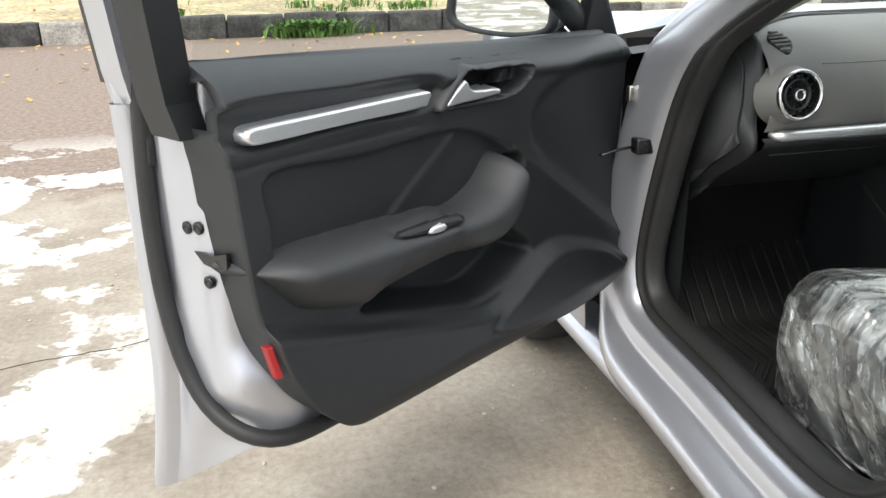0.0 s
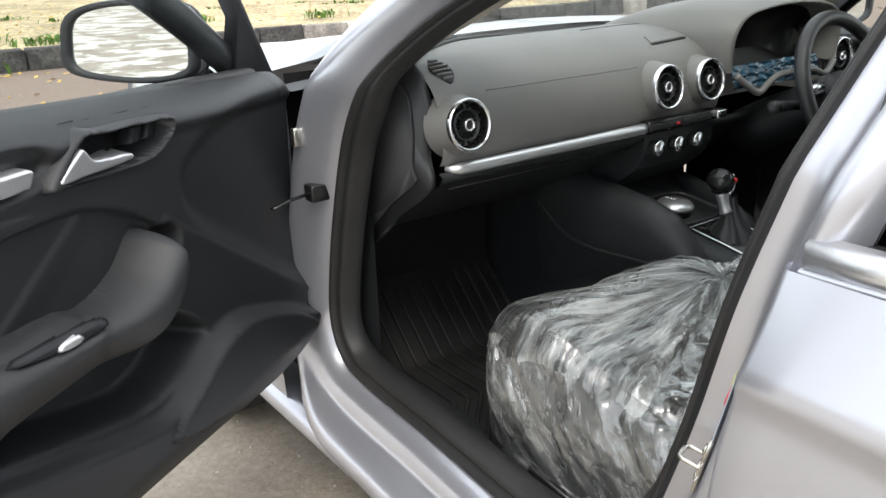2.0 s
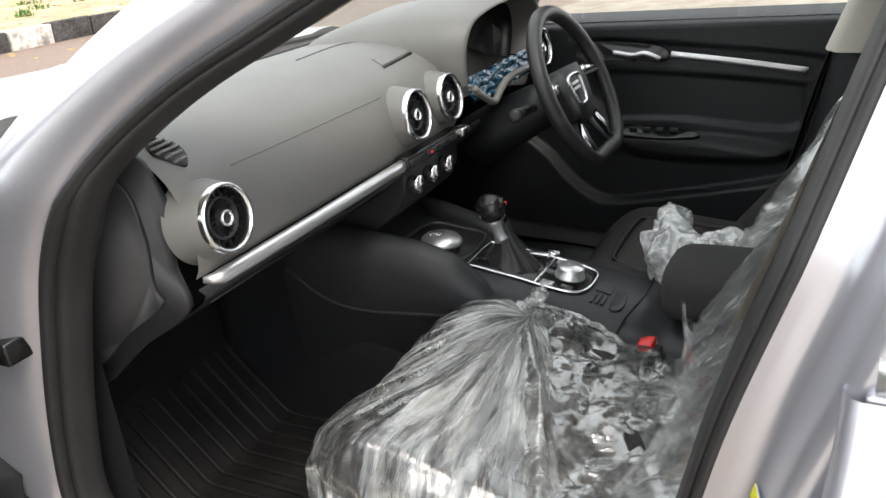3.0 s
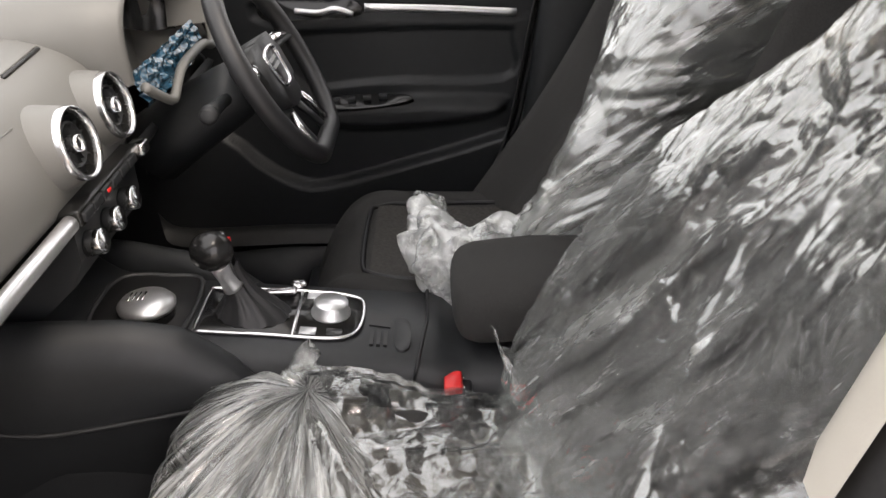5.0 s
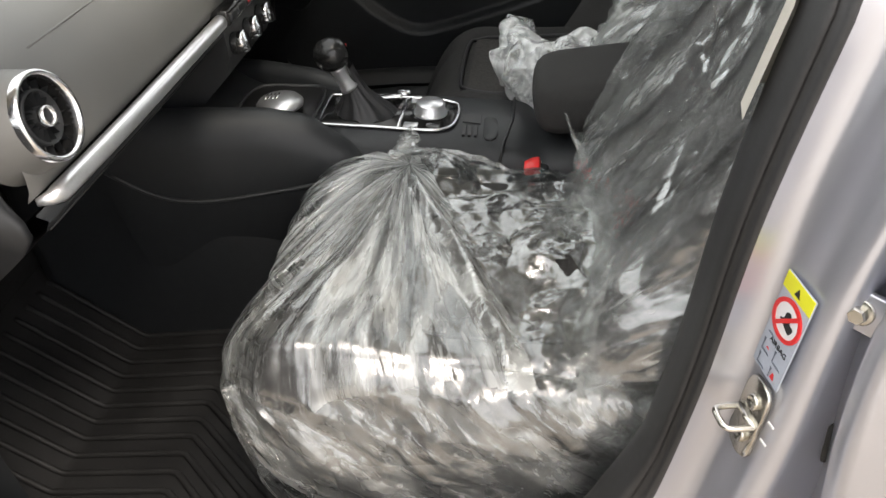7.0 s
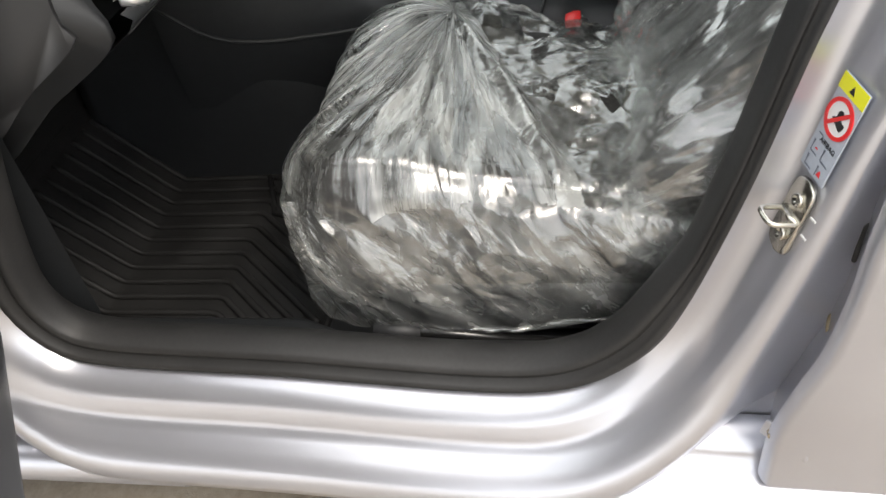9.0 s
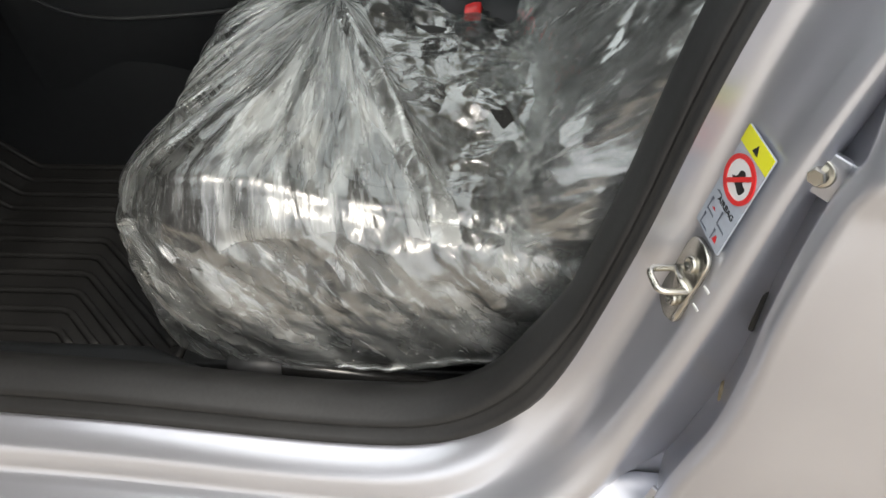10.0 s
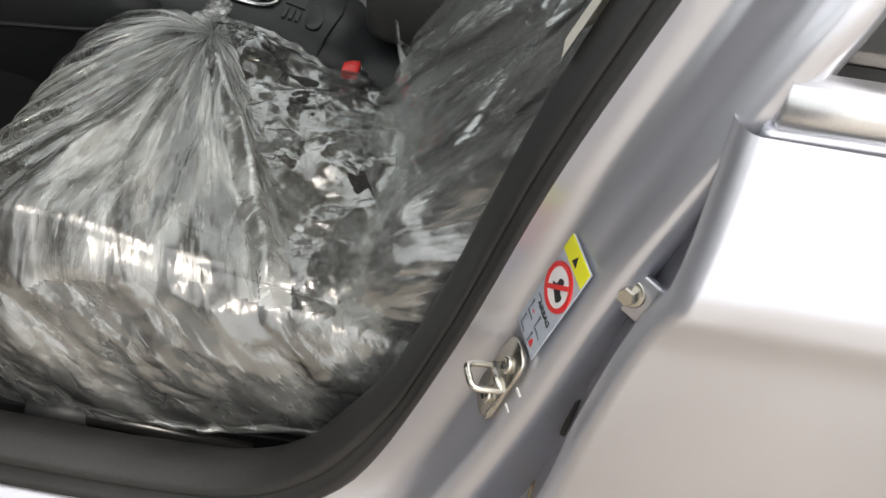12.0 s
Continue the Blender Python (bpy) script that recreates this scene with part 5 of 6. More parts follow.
n += 0.012 * ease((Z - 0.905) / 0.02) - 0.10 * np.clip((Z - 0.905) / 0.04, 0, 1) ** 2
n -= 0.012 * ease((signed(smooth_line([(0.05, 0.80), (-0.45, 0.775), (-0.49, 0.74), (-0.47, 0.66), (-0.2, 0.68), (0.06, 0.69)], 50, True), Y, Z) + 0.004) / 0.01)
ridge_line = smooth_line([(-0.60, 0.565), (-0.48, 0.546), (-0.35, 0.517), (-0.20, 0.488), (-0.061, 0.464), (0.018, 0.467), (0.097, 0.523), (0.175, 0.606), (0.34, 0.70), (0.55, 0.74)], 60)
line = np.interp(Y, ridge_line[:, 0], ridge_line[:, 1])
n += 0.034 * ease((line - Z) / 0.012) - 0.02
n -= 0.012 * ease((signed(smooth_line([(0.04, 0.885), (-0.16, 0.875), (-0.52, 0.835), (-0.52, 0.79), (-0.17, 0.825), (0.04, 0.835)], 50, True), Y, Z) + 0.004) / 0.008)
part("trim_panel", loft([[FU(Y[i, j], Z[i, j], n[i, j]) for j in range(len(zs))] for i in range(len(ys))]), TRIM, far, "black inner door trim")


def far_bar(name, pts, r, mat, label="", flatten=1.0):
    return part(name, tube(smooth_line(pts, 20), r, 10, flatten=flatten), mat, far, label)


far_bar("decor_strip", [(0.732, -0.185, 0.852), (0.733, -0.33, 0.834), (0.738, -0.50, 0.808)], 0.0085, ALU, "brushed aluminium decor strip")
far_bar("door_handle", [(0.728, -0.040, 0.860), (0.720, -0.09, 0.853), (0.716, -0.125, 0.858), (0.722, -0.160, 0.842)], 0.0065, ALU, "satin metal inner door handle")
far_bar("door_gap", [(0.728, -0.580, 0.905), (0.722, -0.519, 0.697), (0.715, -0.478, 0.554), (0.708, -0.395, 0.366)], 0.007, INK, "dark gap behind the door")
part("handle_bezel", slab(smooth_line([(0.025, 0.885), (-0.15, 0.872), (-0.172, 0.835), (-0.05, 0.838), (0.03, 0.845)], 30, True), 0.004, lambda y, z, c: (0.742 - c, y, z), bevel=0.001), BLACK_GLOSS, far)
plate = part("switch_plate", slab(smooth_line([(-0.06, 0.672), (-0.24, 0.664), (-0.25, 0.650), (-0.08, 0.650)], 30, True), 0.008, lambda y, z, c: (0.700 - 0.0 * c - (0.672 - z) * 0.9, y, z + c), bevel=0.001), BLACK_GLOSS, far)
for k in range(4):
    part("window_switch", box(0.684, 0.698, -0.108 - 0.034 * k, -0.090 - 0.034 * k, 0.666, 0.676, 0.002), TRIM, far, "small window switch")
rows = []
for f in np.linspace(0, 1, 14):
    y = 0.30 - 0.95 * f
    top = min(1.33, 0.99 + 0.60 * f)
    rows.append([(0.770 - lean_in(z), y, z) for z in np.linspace(0.93, top, 8)])
pane = part("window_glass", loft(rows), GLASS, far, "clear side window")
pane.visible_shadow = False


# ---- door mirrors ----
def mirror(parent, place, flip, name):
    """A wing mirror. place maps (across, depth, height): the glass looks towards plus depth."""
    rows = []
    out = smooth_line([(-0.115, -0.055), (-0.125, 0.0), (-0.105, 0.055), (-0.03, 0.078), (0.07, 0.075), (0.115, 0.045), (0.122, -0.03), (0.10, -0.065), (0.0, -0.075)], 48, True)
    for d, k in ((0.0, 0.94), (0.008, 1.0), (-0.01, 1.03), (-0.04, 1.0), (-0.075, 0.85), (-0.10, 0.55), (-0.112, 0.2)):
        rows.append([place(a * k * flip, d, b * k) for a, b in out])
    h = part(name, loft(rows, around=True, caps=True), PAINT, parent, "silver wing mirror housing")
    part("mirror_surround", loft([[place(a * k * flip, d, b * k) for a, b in out] for d, k in ((-0.040, 1.015), (0.006, 1.015), (0.014, 1.0), (0.014, 0.88), (0.002, 0.85))], around=True), TRIM, h, "black mirror surround")
    g = part("mirror_glass", slab([(a * 0.865, b * 0.865) for a, b in out], 0.003, lambda a, b, c: place(a * flip, 0.003 + c, b)), MIRROR, h, "mirror glass", flat=True)
    part("mirror_foot", tube([Vector(place(0.09 * flip, -0.03, -0.05)), Vector(place(0.12 * flip, -0.02, -0.068)), Vector(place(0.145 * flip, 0.0, -0.078))], [0.028, 0.022, 0.018], 12, flatten=0.6), BLACK_GLOSS, h)
    return h


mirror(door, lambda a, d, h: (0.065 + d - 0.12 * a, -0.272 + 1.12 * a + 0.12 * d, 1.034 + 0.98 * h), 1, "wing_mirror")
mirror(car, lambda a, d, h: (0.955 + a, 0.295 - d, 1.010 + h), -1, "far_wing_mirror")


# ---- seats ----
def seat_top(x, y):
    """Height of the cushion over its own width and length, with raised bolsters."""
    e = abs(x) / 0.245
    z = 0.522 - 0.055 * max(0, (0.06 - y) / 0.48) + 0.014 * math.sin(min(1, max(0, (0.07 - y) / 0.3)) * math.pi)
    return z + 0.024 * max(0, min(1, (e - 0.55) / 0.25)) - 0.10 * max(0, e - 0.84) ** 1.5 * 6


def seat(name, cx, label, front=0.045):
    s = thing(name, label, "car seat", pose(cx, 0, 0), "front seats")
    rows = []
    for f in np.linspace(0, 1, 40):
        y = front - (front + 0.455) * f
        lip = 0.085 * max(0, 1 - f / 0.13) ** 2 if front > 0 else 0.14 * max(0, 1 - f / 0.42) ** 2.8
        w = 0.245 - (0.045 if front > 0 else 0.13) * max(0, 1 - f / (0.16 if front > 0 else 0.50)) ** 2.2
        xs = np.linspace(-1, 1, 33)
        rows.append([(-w, y, 0.33), (-w - 0.012, y, 0.42 - lip * 0.4)] + [(x * w, y, seat_top(x * 0.245, y) - lip - (0.0 if front > 0 else 0.30 * max(0, abs(x) - 0.62) ** 2)) for x in xs] + [(w + 0.012, y, 0.42 - lip * 0.4), (w, y, 0.33)])
    c = part("cushion", loft(rows, around=True, caps=True), FABRIC, s, "dark woven seat cushion")
    SEAT_SEAM = smooth_line([(-0.155, -0.43), (-0.150, -0.24), (-0.135, -0.185), (-0.10, -0.165), (0.10, -0.165), (0.135, -0.185), (0.150, -0.24), (0.155, -0.43)], 60)
    part("seam", tube([(x, y, seat_top(x, y) + 0.001) for x, y in SEAT_SEAM], 0.0045, 6), INK, c)
    part("centre_panel", loft([[(x, y, seat_top(x, y) + 0.003) for x in np.linspace(-0.140, 0.140, 20)] for y in np.linspace(-0.18, -0.43, 20)]), WEAVE, c, "quilted centre panel")
    rows = []
    for f in np.linspace(0, 1, 36):
        z = 0.43 + 0.64 * f
        y = -0.405 - 0.40 * f - 0.035 * math.sin(f * math.pi)
        w = 0.250 - 0.015 * f - 0.06 * max(0, (f - 0.85) / 0.15) ** 2
        row = []
        for e in np.linspace(-1, 1, 25):
            dy = 0.05 * max(0, min(1, (abs(e) - 0.5) / 0.3)) - 0.05 * max(0, abs(e) - 0.85) * 4
            row.append((e * w, y + dy, z + 0.55 * dy))
        row += [(w + 0.008, y - 0.06, z - 0.03), (w - 0.02, y - 0.115, z - 0.06), (-w + 0.02, y - 0.115, z - 0.06), (-w - 0.008, y - 0.06, z - 0.03)]
        rows.append(row)
    part("backrest", loft(rows, around=True, caps=True), FABRIC, s, "dark woven backrest")
    hr = part("headrest", loft([[(wx * k, -0.885 - 0.05 * h + dy * k2, 1.12 + 0.20 * h) for wx, dy in ((-0.13, 0.0), (-0.10, 0.05), (0.0, 0.06), (0.10, 0.05), (0.13, 0.0), (0.10, -0.05), (-0.10, -0.05))] for h, k, k2 in ((0.0, 0.8, 0.7), (0.15, 0.97, 1.0), (0.5, 1.0, 1.0), (0.85, 0.93, 0.9), (1.0, 0.75, 0.5))], around=True, caps=True), FABRIC, s)
    for sx in (-0.06, 0.06):
        part("post", tube([(sx, -0.83, 1.02), (sx, -0.89, 1.13)], 0.006, 8), CHROME, hr)
    part("side_cover", box(-0.258, -0.232, -0.47, -0.06, 0.29, 0.375, 0.008), TRIM, s)
    part("base", box(-0.21, 0.21, -0.45, 0.0, 0.25, 0.335, 0.01), TRIM, s)
    for sx in (-0.225, 0.225):
        part("rail", box(sx - 0.018, sx + 0.018, -0.50, 0.045, 0.23, 0.262, 0.003), TRIM, s, "black steel seat rail")
    part("height_lever", tube([(-0.287, -0.055, 0.322), (-0.286, -0.12, 0.316), (-0.283, -0.30, 0.290)], [0.0085, 0.009, 0.0085], 12, flatten=1.2), BLACK_GLOSS, s, "gloss black seat lever")
    part("lever_grip", tube([(-0.287, -0.050, 0.323), (-0.286, -0.115, 0.317)], 0.0125, 12), TRIM_SOFT, s)
    return s


seat("passenger_seat", -0.36, "dark grey fabric front seat under clear film")
seat("driver_seat", 0.365, "dark grey fabric driver's seat with film pulled back", -0.045)
bench = thing("rear_bench", "dark grey fabric rear seat bench", "car seat")
part("cushion", box(-0.60, 0.60, -1.60, -1.10, 0.30, 0.50, 0.05, 4), FABRIC, bench)
part("backrest", box(-0.60, 0.60, -1.74, -1.60, 0.45, 0.98, 0.05, 4), FABRIC, bench)

# ---- floor mat ----
mat = thing("floor_mat", "black ribbed rubber floor mat in the footwell", "floor mat")


def mat_z(x, y):
    return 0.238 + 1.02 * max(0, y - 0.455)


part("sheet", loft([[(x, y, mat_z(x, y)) for x in np.linspace(-0.585, -0.135, 16)] for y in np.linspace(0.055, 0.62, 40)]), MAT_RUBBER, mat)
part("border", tube(smooth_line([(-0.58, 0.62, mat_z(0, 0.62)), (-0.582, 0.46, 0.246), (-0.582, 0.10, 0.242), (-0.56, 0.06, 0.242), (-0.30, 0.058, 0.242), (-0.15, 0.06, 0.242), (-0.136, 0.30, 0.242), (-0.136, 0.46, 0.248), (-0.136, 0.62, mat_z(0, 0.62))], 80), 0.007, 8), MAT_RUBBER, mat)
for k in range(11):
    x0 = -0.165 - 0.037 * k
    pts = []
    for y in np.linspace(0.60, 0.075, 40):
        x = x0 - 0.95 * max(0, 0.255 - y)
        if -0.575 < x < -0.145:
            pts.append((x, y, mat_z(x, y) + 0.002))
    if len(pts) > 3:
        part("rib", tube(pts, 0.0062, 6), MAT_RUBBER, mat)
for k in range(5):
    a = 0.09 + 0.035 * k
    part("short_rib", tube([(-0.15, a + 0.05, 0.241), (-0.15 - 0.05 - 0.02 * k, a + 0.0, 0.241), (-0.20 - 0.03 * k, 0.075 + 0.012 * k, 0.241)], 0.0062, 6), MAT_RUBBER, mat)

# ---- clear plastic covers ----
def film_material(name, milk, shine, rough, sharp, grain=0.55, flow=None, fan=None, white=(0.80, 0.825, 0.80)):
    """Thin crinkled polythene: mostly clear, a little milky, with fine streaks that run along its folds."""
    m = bpy.data.materials.new(name)
    m.use_nodes = True
    nt = m.node_tree
    nt.nodes.remove(nt.nodes["Principled BSDF"])

    def node(kind, **inputs):
        n = nt.nodes.new(kind)
        for key, value in inputs.items():
            n.inputs[key.replace("_", " ")].default_value = value
        return n

    def math_node(op, a, b):
        n = nt.nodes.new("ShaderNodeMath")
        n.operation = op
        for slot, v in ((0, a), (1, b)):
            if isinstance(v, (int, float)):
                n.inputs[slot].default_value = v
            else:
                nt.links.new(v, n.inputs[slot])
        return n.outputs[0]

    geo = node("ShaderNodeNewGeometry")
    place = geo.outputs["Position"]
    if flow or fan:
        comb = node("ShaderNodeCombineXYZ")
        if flow:
            for slot, axis in zip(("X", "Y"), flow):
                dot = node("ShaderNodeVectorMath")
                dot.operation = "DOT_PRODUCT"
                dot.inputs[1].default_value = axis
                nt.links.new(place, dot.inputs[0])
                nt.links.new(dot.outputs["Value"], comb.inputs[slot])
        else:
            sep = node("ShaderNodeSeparateXYZ")
            nt.links.new(place, sep.inputs[0])
            dx, dy = math_node("SUBTRACT", sep.outputs["X"], fan[0]), math_node("SUBTRACT", sep.outputs["Y"], fan[1])
            turn = math_node("ARCTAN2", dy, math_node("MULTIPLY", dx, -1.0))
            far_off = math_node("SQRT", math_node("ADD", math_node("MULTIPLY", dx, dx), math_node("MULTIPLY", dy, dy)), 0.0)
            nt.links.new(math_node("MULTIPLY", turn, fan[2]), comb.inputs["X"])
            nt.links.new(math_node("MULTIPLY", far_off, fan[3]), comb.inputs["Y"])
            nt.links.new(math_node("MULTIPLY", sep.outputs["Z"], 12.0), comb.inputs["Z"])
        place = comb.outputs[0]

    def streak(scale, detail):
        t = node("ShaderNodeTexNoise", Scale=scale, Detail=detail, Roughness=0.6, Distortion=0.3)
        nt.links.new(place, t.inputs["Vector"])
        return t.outputs["Fac"]

    unit = 1.0 if (flow or fan) else 46.0

    def spread(value, low, high, out_low, out_high):
        n = node("ShaderNodeMapRange")
        for key, v in (("From Min", low), ("From Max", high), ("To Min", out_low), ("To Max", out_high)):
            n.inputs[key].default_value = v
        nt.links.new(value, n.inputs["Value"])
        return n.outputs["Result"]

    def vec(op, a, b, out=0):
        n = node("ShaderNodeVectorMath")
        n.operation = op
        for slot, v in ((0, a), (1, b)):
            if isinstance(v, tuple):
                n.inputs[slot].default_value = v
            else:
                nt.links.new(v, n.inputs[slot])
        return n.outputs[out]

    wide = place if (flow or fan) else vec("MULTIPLY", place, (46.0, 46.0, 46.0))
    shake = node("ShaderNodeTexNoise", Scale=0.5, Detail=2)
    nt.links.new(wide, shake.inputs["Vector"])
    wide = vec("ADD", wide, vec("MULTIPLY", shake.outputs["Color"], (1.9, 1.9, 1.9)))

    def facets(scale, distance, normal=None):
        """Small flat planes, each tilted its own way, with sharp creases between them."""
        cell = node("ShaderNodeTexVoronoi", Scale=scale)
        nt.links.new(wide, cell.inputs["Vector"])
        lean = vec("DOT_PRODUCT", vec("SUBTRACT", wide, cell.outputs["Position"]), vec("SUBTRACT", cell.outputs["Color"], (0.5, 0.5, 0.5)), 1)
        b = node("ShaderNodeBump", Strength=1.0, Distance=distance)
        nt.links.new(lean, b.inputs["Height"])
        if normal is not None:
            nt.links.new(normal, b.inputs["Normal"])
        return b.outputs[0]

    # relief: large planes, drawn folds, then the fine crinkle that thin film always shows
    b2 = node("ShaderNodeBump", Strength=0.4, Distance=0.0030)
    nt.links.new(streak(unit * 1.8, 5), b2.inputs["Height"])
    nt.links.new(facets(grain, sharp), b2.inputs["Normal"])
    bump = facets(grain * 3.2, sharp * 0.45, b2.outputs[0])
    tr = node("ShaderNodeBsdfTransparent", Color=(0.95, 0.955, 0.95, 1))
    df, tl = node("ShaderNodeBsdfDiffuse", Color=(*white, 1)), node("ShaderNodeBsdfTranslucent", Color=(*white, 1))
    gl = node("ShaderNodeBsdfGlossy", Color=(0.97, 0.98, 0.97, 1))
    nt.links.new(spread(streak(unit * 0.7, 3), 0.35, 0.65, rough * 0.6, rough * 1.7), gl.inputs["Roughness"])
    for n in (gl, df):
        nt.links.new(bump, n.inputs["Normal"])
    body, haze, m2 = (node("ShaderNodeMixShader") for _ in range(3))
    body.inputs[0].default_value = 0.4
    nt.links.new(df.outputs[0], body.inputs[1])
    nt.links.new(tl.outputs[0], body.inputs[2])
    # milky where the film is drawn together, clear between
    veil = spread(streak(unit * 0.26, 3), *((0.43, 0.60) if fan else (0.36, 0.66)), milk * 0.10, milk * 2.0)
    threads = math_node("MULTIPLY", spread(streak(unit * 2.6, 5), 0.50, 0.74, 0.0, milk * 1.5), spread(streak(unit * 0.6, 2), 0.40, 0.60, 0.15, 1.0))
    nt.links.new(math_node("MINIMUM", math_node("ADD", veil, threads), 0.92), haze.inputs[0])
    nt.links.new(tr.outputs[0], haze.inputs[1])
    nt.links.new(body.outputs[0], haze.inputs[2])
    lw = node("ShaderNodeLayerWeight")
    glare = math_node("ADD", math_node("MULTIPLY", math_node("POWER", lw.outputs["Facing"], 2.4), 0.5), shine)
    nt.links.new(glare, m2.inputs[0])
    nt.links.new(haze.outputs[0], m2.inputs[1])
    nt.links.new(gl.outputs[0], m2.inputs[2])
    nt.links.new(m2.outputs[0], nt.nodes["Material Output"].inputs[0])
    return m


KNOT = (-0.150, -0.130)
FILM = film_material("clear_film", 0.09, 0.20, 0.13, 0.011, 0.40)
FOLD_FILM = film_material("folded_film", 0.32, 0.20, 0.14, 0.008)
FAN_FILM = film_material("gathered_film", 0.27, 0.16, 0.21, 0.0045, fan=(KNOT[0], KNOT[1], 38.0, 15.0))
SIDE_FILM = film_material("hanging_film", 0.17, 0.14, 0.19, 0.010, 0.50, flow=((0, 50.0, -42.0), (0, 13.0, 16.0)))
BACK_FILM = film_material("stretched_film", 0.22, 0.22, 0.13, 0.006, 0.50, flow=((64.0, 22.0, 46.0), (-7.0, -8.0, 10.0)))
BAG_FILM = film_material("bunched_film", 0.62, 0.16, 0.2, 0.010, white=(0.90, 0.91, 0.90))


def fold_line(x):
    """How far back the taut front of the cushion cover ends: the film is drawn from the knot to the outer rear corner."""
    return -0.140 + 0.42 * (x + 0.19)


def ridge(v):
    return 1 - 2 * abs(noise.noise(v))


def facet(x, y, z):
    """Flat facets with straight creases between them, about one cell to a unit."""
    d = noise.voronoi(Vector((x, y, z)))[0]
    return d[1] - d[0]


def displace(P, field):
    """Pushes a grid of points along its own normals by field(x, y, z, i, j)."""
    du, dv = np.gradient(P, axis=0), np.gradient(P, axis=1)
    nrm = np.cross(du, dv)
    nrm /= np.linalg.norm(nrm, axis=2, keepdims=True) + 1e-9
    if nrm[..., 2].mean() < 0:
        nrm = -nrm
    out = P.copy()
    for i in range(P.shape[0]):
        for j in range(P.shape[1]):
            out[i, j] += nrm[i, j] * field(*P[i, j])
    return out


def cushion_folds(x, y, z):
    dx, dy = x - KNOT[0], y - KNOT[1]
    r, a = math.hypot(dx, dy), math.atan2(dy, -dx)
    w1, w2 = noise.noise(Vector((x * 8, y * 8, 3))), noise.noise(Vector((x * 8, y * 8, z * 8 + 20)))
    pulled = 0.010 * ridge(Vector((a * 3.6 + w1 * 0.35, r * 2.0, 0.5))) + 0.0052 * ridge(Vector((a * 9 + w1, r * 3 + w2, 7.5))) + 0.0018 * ridge(Vector((a * 21 + w1 * 1.5, r * 5 + w2, 4.5))) + 0.0007 * facet(a * 44 + w1 * 2, r * 16 + w2 * 2, 1.5)
    crumple = 0.019 * ridge(Vector((x * 6 + w1 * 1.5, y * 8 + w2 * 1.5, z * 5))) + 0.012 * facet(x * 11 + w1 * 1.4, y * 10 + w2 * 1.4, z * 6) + 0.0036 * facet(x * 26 + w2, y * 23 + w1, z * 15 + 4)
    c, l = 0.78 * y - 0.62 * z, 0.62 * y + 0.78 * z
    hanging = 0.011 * ridge(Vector((c * 7 + w2 * 0.8, l * 3.0 + w1, 2.5))) + 0.0060 * ridge(Vector((c * 17 + w1 * 1.4, l * 4.5 + w2, 5.5))) + 0.0032 * facet(c * 34 + w2 * 2, l * 11 + w1 * 2, 1.5) + 0.0016 * facet(c * 80 + w2 * 2, l * 30 + w1 * 2, 8.5)
    taut = 0.6 + 0.4 * float(ease((0.0 - y) / 0.09))
    k_side = float(ease((0.545 - z) / 0.04)) * float(ease((-0.45 - x) / 0.1))
    k_back = float(ease((fold_line(x) + 0.02 * w1 - y) / 0.05)) * (1 - k_side)
    gather = 0.015 * math.exp(-((y - fold_line(x) - 0.02 * w1) / 0.012) ** 2) * (1 - k_side) * float(ease((r - 0.05) / 0.06))
    k_front = (1 - k_side) * (1 - k_back) * float(ease(r / 0.08))
    crease = 0.0035 * math.exp(-((z - 0.535) / 0.012) ** 2) * float(ease((-0.5 - x) / 0.06))
    return (k_front * pulled + k_side * hanging) * taut + k_back * crumple + crease + gather + 0.0028 * k_side * facet(x * 42 + w1, y * 42 + w2, z * 42) + 0.002


stations = smooth_line([(-0.085, 0.312), (-0.045, 0.342), (-0.006, 0.395), (0.022, 0.447), (0.038, 0.490), (0.044, 0.528), (0.020, 0.557), (-0.04, 0.574), (-0.10, 0.573), (-0.16, 0.560), (-0.22, 0.548), (-0.32, 0.528), (-0.40, 0.506), (-0.470, 0.486)], 360)
grid = []
for y, z in stations:
    k = min(1, max(0, (y + 0.06) / 0.125)) ** 2
    shrink = 0.105 * (1 - math.sqrt(max(0, 1 - k)))
    base = 0.324 + 0.022 * float(ease((-0.25 - y) / 0.15)) + 0.010 * noise.noise(Vector((y * 14, 0, 4)))
    low = min(z, base) if z < 0.36 else base
    left, right = -0.640 + shrink + 0.055 * float(ease((0.46 - z) / 0.14)) * (y > -0.2), -0.100 - shrink * 0.6
    zs = z
    drop = 0.030 * float(ease((-0.20 - y) / 0.10))
    ctrl = [(left + 0.004, y, low), (left - 0.008, y, min(z, 0.42)), (left + 0.002, y, min(z - 0.006, 0.50)), (left + 0.030, y, zs - 0.010), (left + 0.070, y, zs), (-0.36, y, zs - 0.016), (right - 0.06, y, zs - 0.014 - drop * 0.5), (right - 0.012, y, zs - 0.030 - drop), (right + 0.004, y, min(z - 0.05, 0.480) - drop), (right + 0.004, y, min(z - 0.07, 0.44) - drop)]
    grid.append(smooth_line(ctrl, 330))
grid = np.array(grid)
grid = displace(grid, cushion_folds)
cover = thing("seat_cushion_cover", "clear crinkled plastic cover over the seat cushion", "plastic cover")
bm = loft(grid.tolist())
